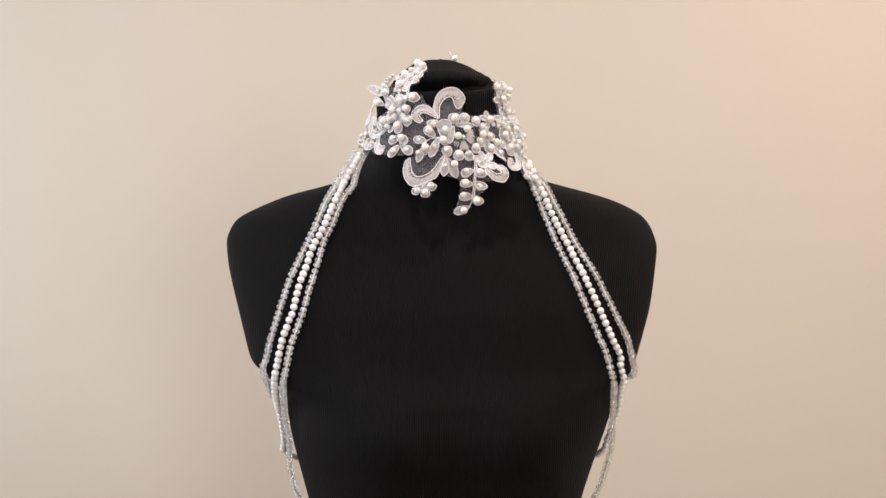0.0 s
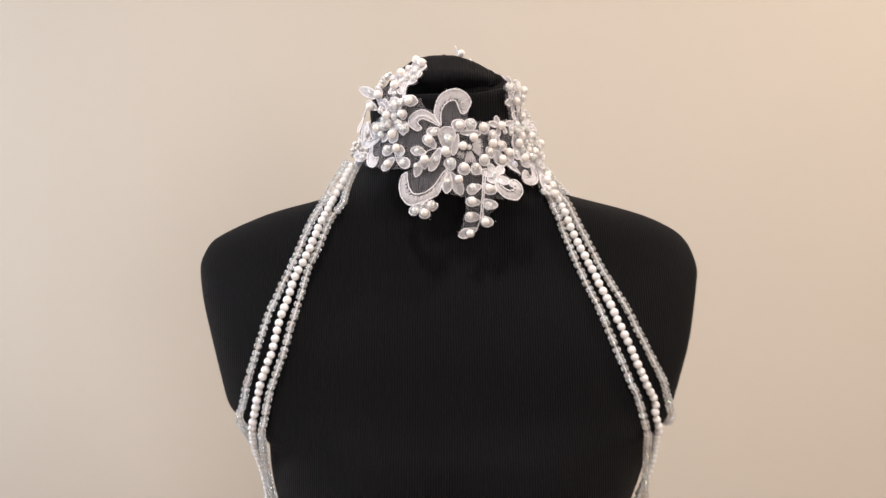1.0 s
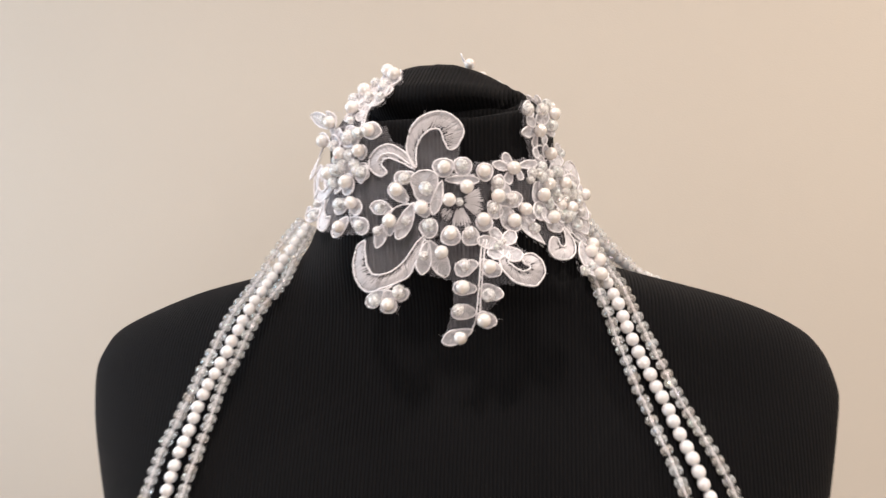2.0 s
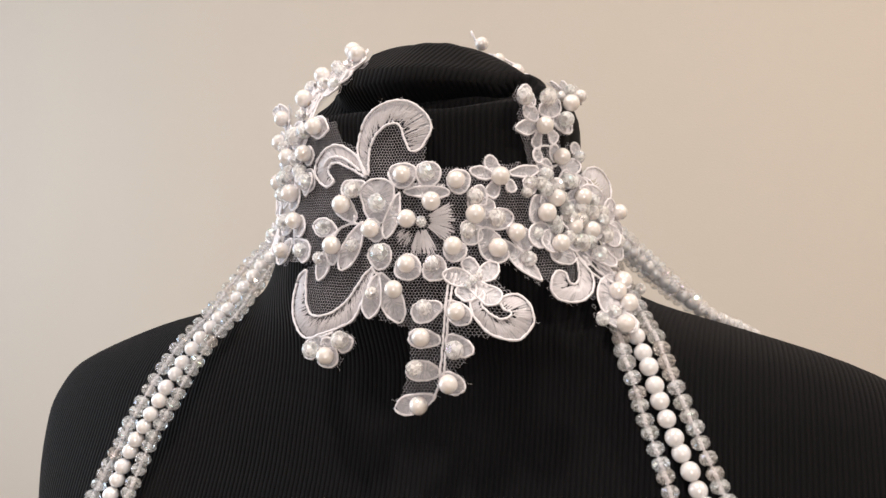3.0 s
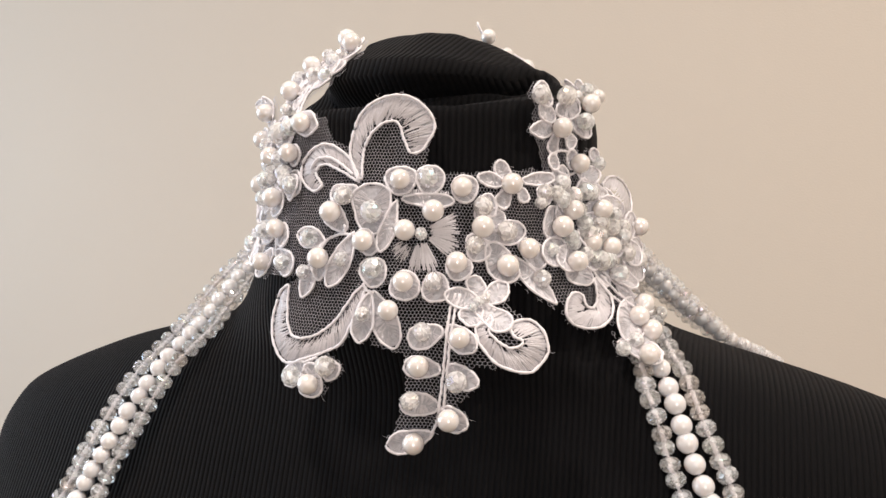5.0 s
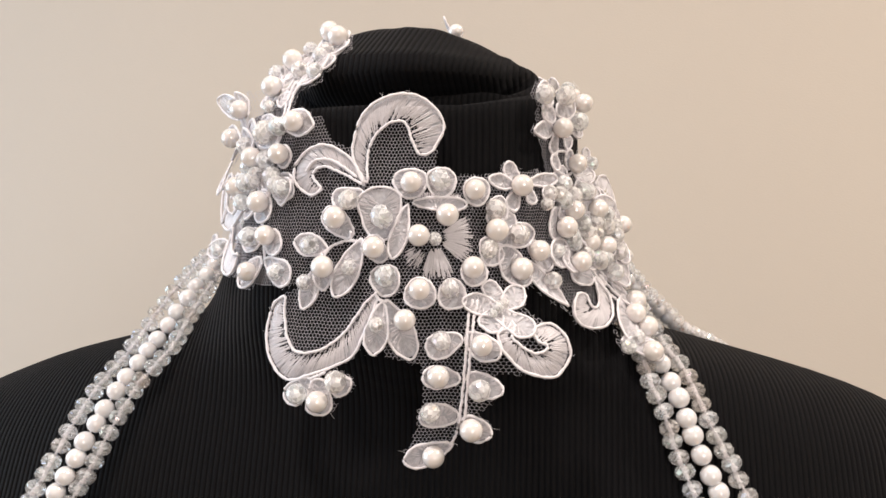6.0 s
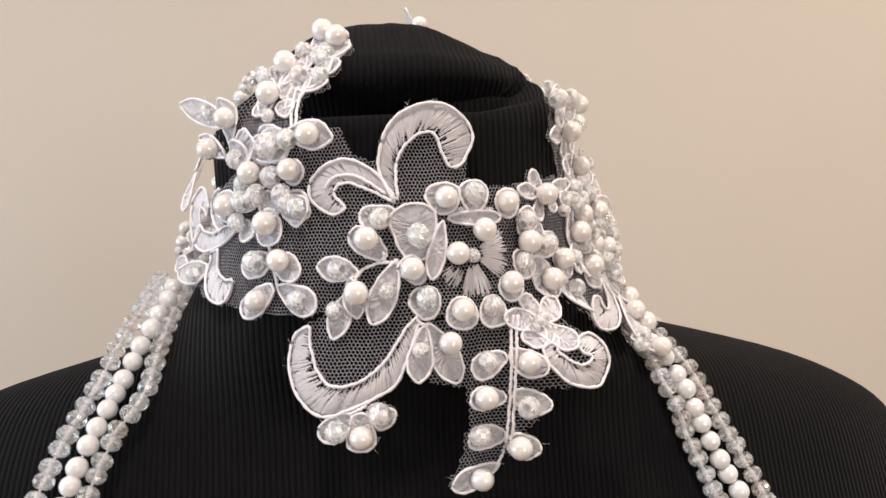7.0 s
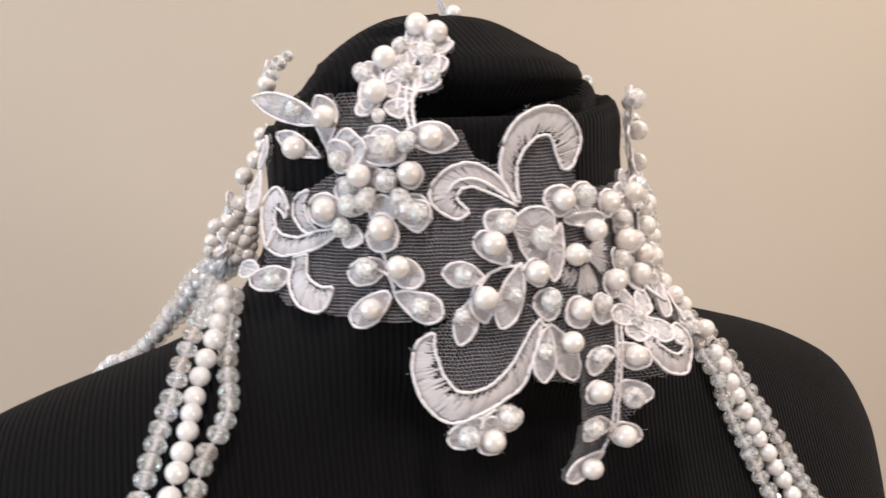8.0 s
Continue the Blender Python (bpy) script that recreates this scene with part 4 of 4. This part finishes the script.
def bead_strand(points, r, step, me, label, every=None):
    thing = tagged(new("bead_strand"), label, "bead strand", "bead strands of the necklace")
    path = spline(points, 900)
    path = [rest(p, r) for p in path]
    for _ in range(4):
        path = [path[0]] + [(path[i - 1] + 2 * path[i] + path[i + 1]) / 4 for i in range(1, len(path) - 1)] + [path[-1]]
    string = mesh_object("string", *tube(path[::6], 0.0004, False, 5), CORD, thing)
    run, due = 0.0, step / 2
    for i in range(1, len(path)):
        run += (path[i] - path[i - 1]).length
        if run >= due:
            due += step
            way = (path[i] - path[i - 1]).normalized()
            jig = Vector((rnd.uniform(-1, 1), rnd.uniform(-1, 1), rnd.uniform(-1, 1)))
            bead("bead", me if not every or rnd.random() > 0.3 else every, path[i] + jig * 0.00022, way + 0.16 * jig, r * rnd.uniform(0.95, 1.03), thing)
    return thing


def mirror_back(side, k, low):
    """The strand's way from under the arm up the back, over the shoulder, to the collar's side; k counts strands outwards."""
    if low:
        back = [(0.150, 0.845, low - 0.015), (0.120, 0.885, low)]
    else:
        back = [(0.151, 0.82, 1.204), (0.140, 0.87, 1.225)]
    up, drop, tuck = 0.0045 * (1 - k), -0.001 if side > 0 else -0.004, 0.0 if side > 0 else 0.007
    back += [(0.150 - 0.004 * k, 0.905, 1.27), (0.144, 0.910, 1.32), (0.139 - 0.5 * tuck, 0.898, 1.362), (0.130 - tuck, 0.872 + 0.002 * k, 1.386), (0.116 - tuck, 0.863 + 0.002 * k, 1.391 + 0.3 * up - 0.5 * drop), (0.100 - 0.6 * tuck, 0.853 + 0.002 * k, 1.404 + 0.7 * up - drop), (0.087, 0.842 + 0.002 * k, 1.416 + up - drop), (0.076, 0.826 + 0.003 * k, 1.428 + 1.1 * up - drop), (0.068, 0.812 + 0.003 * k, 1.435 + up - drop)]
    return [Vector((side * x, y, z)) for x, y, z in back]


LEFT_STRAND_1 = [(-0.0812, 0.79, 1.4335), (-0.0856, 0.7791, 1.4249), (-0.0924, 0.7696, 1.4123), (-0.0987, 0.76, 1.3985), (-0.1023, 0.7534, 1.3916), (-0.1058, 0.7464, 1.384), (-0.1131, 0.7351, 1.3641), (-0.1222, 0.7315, 1.3452), (-0.132, 0.727, 1.3247), (-0.1365, 0.7237, 1.3135), (-0.1416, 0.7199, 1.2974), (-0.1461, 0.7185, 1.2825), (-0.1512, 0.7198, 1.2675), (-0.156, 0.7214, 1.2504), (-0.1604, 0.724, 1.2413), (-0.1609, 0.735, 1.2283), (-0.1617, 0.752, 1.2134), (-0.1629, 0.772, 1.2026)]
LEFT_STRAND_2 = [(-0.077, 0.789, 1.431), (-0.082, 0.775, 1.4185), (-0.0892, 0.7668, 1.4048), (-0.0926, 0.7557, 1.3955), (-0.0966, 0.7484, 1.387), (-0.1052, 0.7356, 1.3647), (-0.1154, 0.7312, 1.3446), (-0.1215, 0.7256, 1.3258), (-0.1253, 0.7223, 1.3155), (-0.1283, 0.7187, 1.3035), (-0.1315, 0.7153, 1.2896), (-0.1361, 0.7144, 1.2788), (-0.1404, 0.7147, 1.266), (-0.1441, 0.7151, 1.2513), (-0.1481, 0.7155, 1.2371), (-0.1508, 0.7235, 1.2234), (-0.1528, 0.735, 1.21), (-0.1535, 0.746, 1.1969), (-0.1535, 0.756, 1.1843), (-0.154, 0.766, 1.1675), (-0.1557, 0.777, 1.1528), (-0.1582, 0.79, 1.1409)]
LEFT_STRAND_3 = [(-0.0735, 0.789, 1.429), (-0.0764, 0.7802, 1.421), (-0.0791, 0.7715, 1.4125), (-0.0803, 0.7631, 1.405), (-0.0819, 0.7539, 1.3982), (-0.0879, 0.7503, 1.3908), (-0.0918, 0.7457, 1.3824), (-0.0952, 0.7414, 1.3744), (-0.0981, 0.7376, 1.3656), (-0.1031, 0.7348, 1.3562), (-0.1062, 0.7319, 1.3474), (-0.1107, 0.7258, 1.3303), (-0.1142, 0.7219, 1.3186), (-0.1183, 0.7171, 1.3047), (-0.1216, 0.7135, 1.2916), (-0.1265, 0.7117, 1.278), (-0.132, 0.7113, 1.2638), (-0.1355, 0.7114, 1.2493), (-0.1383, 0.7115, 1.238), (-0.1417, 0.7185, 1.2236), (-0.1442, 0.728, 1.2083), (-0.1457, 0.738, 1.1923), (-0.146, 0.747, 1.1763), (-0.146, 0.755, 1.1602), (-0.1482, 0.763, 1.1426), (-0.1482, 0.771, 1.123), (-0.147, 0.779, 1.1069), (-0.1448, 0.788, 1.0924)]
RIGHT_STRAND_1 = [(0.076, 0.786, 1.424), (0.0932, 0.7666, 1.3993), (0.0979, 0.7596, 1.3915), (0.1014, 0.7562, 1.3831), (0.1058, 0.754, 1.3746), (0.1097, 0.7512, 1.3663), (0.1188, 0.7469, 1.3478), (0.1236, 0.7449, 1.3392), (0.1332, 0.7405, 1.3239), (0.1386, 0.7377, 1.3138), (0.1441, 0.7352, 1.3021), (0.1495, 0.7336, 1.2904), (0.1556, 0.7337, 1.2781), (0.1613, 0.7361, 1.2668), (0.1663, 0.7395, 1.255), (0.1712, 0.744, 1.24), (0.1737, 0.75, 1.2312), (0.1732, 0.763, 1.2217), (0.1713, 0.78, 1.2153)]
RIGHT_STRAND_2 = [(0.074, 0.784, 1.42), (0.0862, 0.7625, 1.4001), (0.092, 0.7562, 1.3906), (0.096, 0.7533, 1.38), (0.1005, 0.7509, 1.3689), (0.1113, 0.7461, 1.3471), (0.1187, 0.7409, 1.3315), (0.126, 0.7351, 1.3163), (0.1331, 0.7305, 1.2999), (0.1409, 0.7278, 1.2816), (0.146, 0.728, 1.2694), (0.1515, 0.7299, 1.2565), (0.1574, 0.7331, 1.2448), (0.1575, 0.7335, 1.2343), (0.1599, 0.737, 1.2231), (0.1611, 0.744, 1.2108), (0.1616, 0.753, 1.1966), (0.1608, 0.761, 1.1819), (0.1586, 0.77, 1.1665), (0.156, 0.778, 1.1529), (0.1532, 0.788, 1.1382)]
RIGHT_STRAND_3 = [(0.071, 0.78, 1.414), (0.0847, 0.7536, 1.3916), (0.0896, 0.7512, 1.3788), (0.093, 0.7493, 1.3694), (0.1007, 0.7447, 1.3498), (0.1051, 0.7418, 1.3397), (0.1095, 0.7379, 1.3298), (0.1139, 0.7347, 1.3215), (0.1182, 0.731, 1.3115), (0.1219, 0.7276, 1.3006), (0.127, 0.7246, 1.2877), (0.1324, 0.7232, 1.2743), (0.1375, 0.7235, 1.2622), (0.1432, 0.7251, 1.2495), (0.1487, 0.725, 1.2303), (0.1506, 0.729, 1.2175), (0.1529, 0.737, 1.2049), (0.154, 0.744, 1.1908), (0.1545, 0.751, 1.1759), (0.1558, 0.757, 1.1616), (0.1554, 0.762, 1.1473), (0.1535, 0.768, 1.132), (0.151, 0.774, 1.1169), (0.1479, 0.78, 1.1022), (0.1451, 0.788, 1.0893)]
for side, ways in ((-1, (LEFT_STRAND_1, LEFT_STRAND_2, LEFT_STRAND_3)), (1, (RIGHT_STRAND_1, RIGHT_STRAND_2, RIGHT_STRAND_3))):
    for k, way in enumerate(ways):
        low = (0, 1.13, 1.05)[k]
        points = [Vector(p) for p in way] + mirror_back(side, k, low)
        if k == 1:
            bead_strand(points, 0.0033, 0.0061, STRAND_MESH, "long strand of round white pearls draped over the black dress form")
        else:
            bead_strand(points, 0.0033, 0.0050, RONDELLE if side < 0 else RONDELLE_B, "long strand of faceted clear crystal beads over the black dress form", RONDELLE_B if side < 0 else RONDELLE)
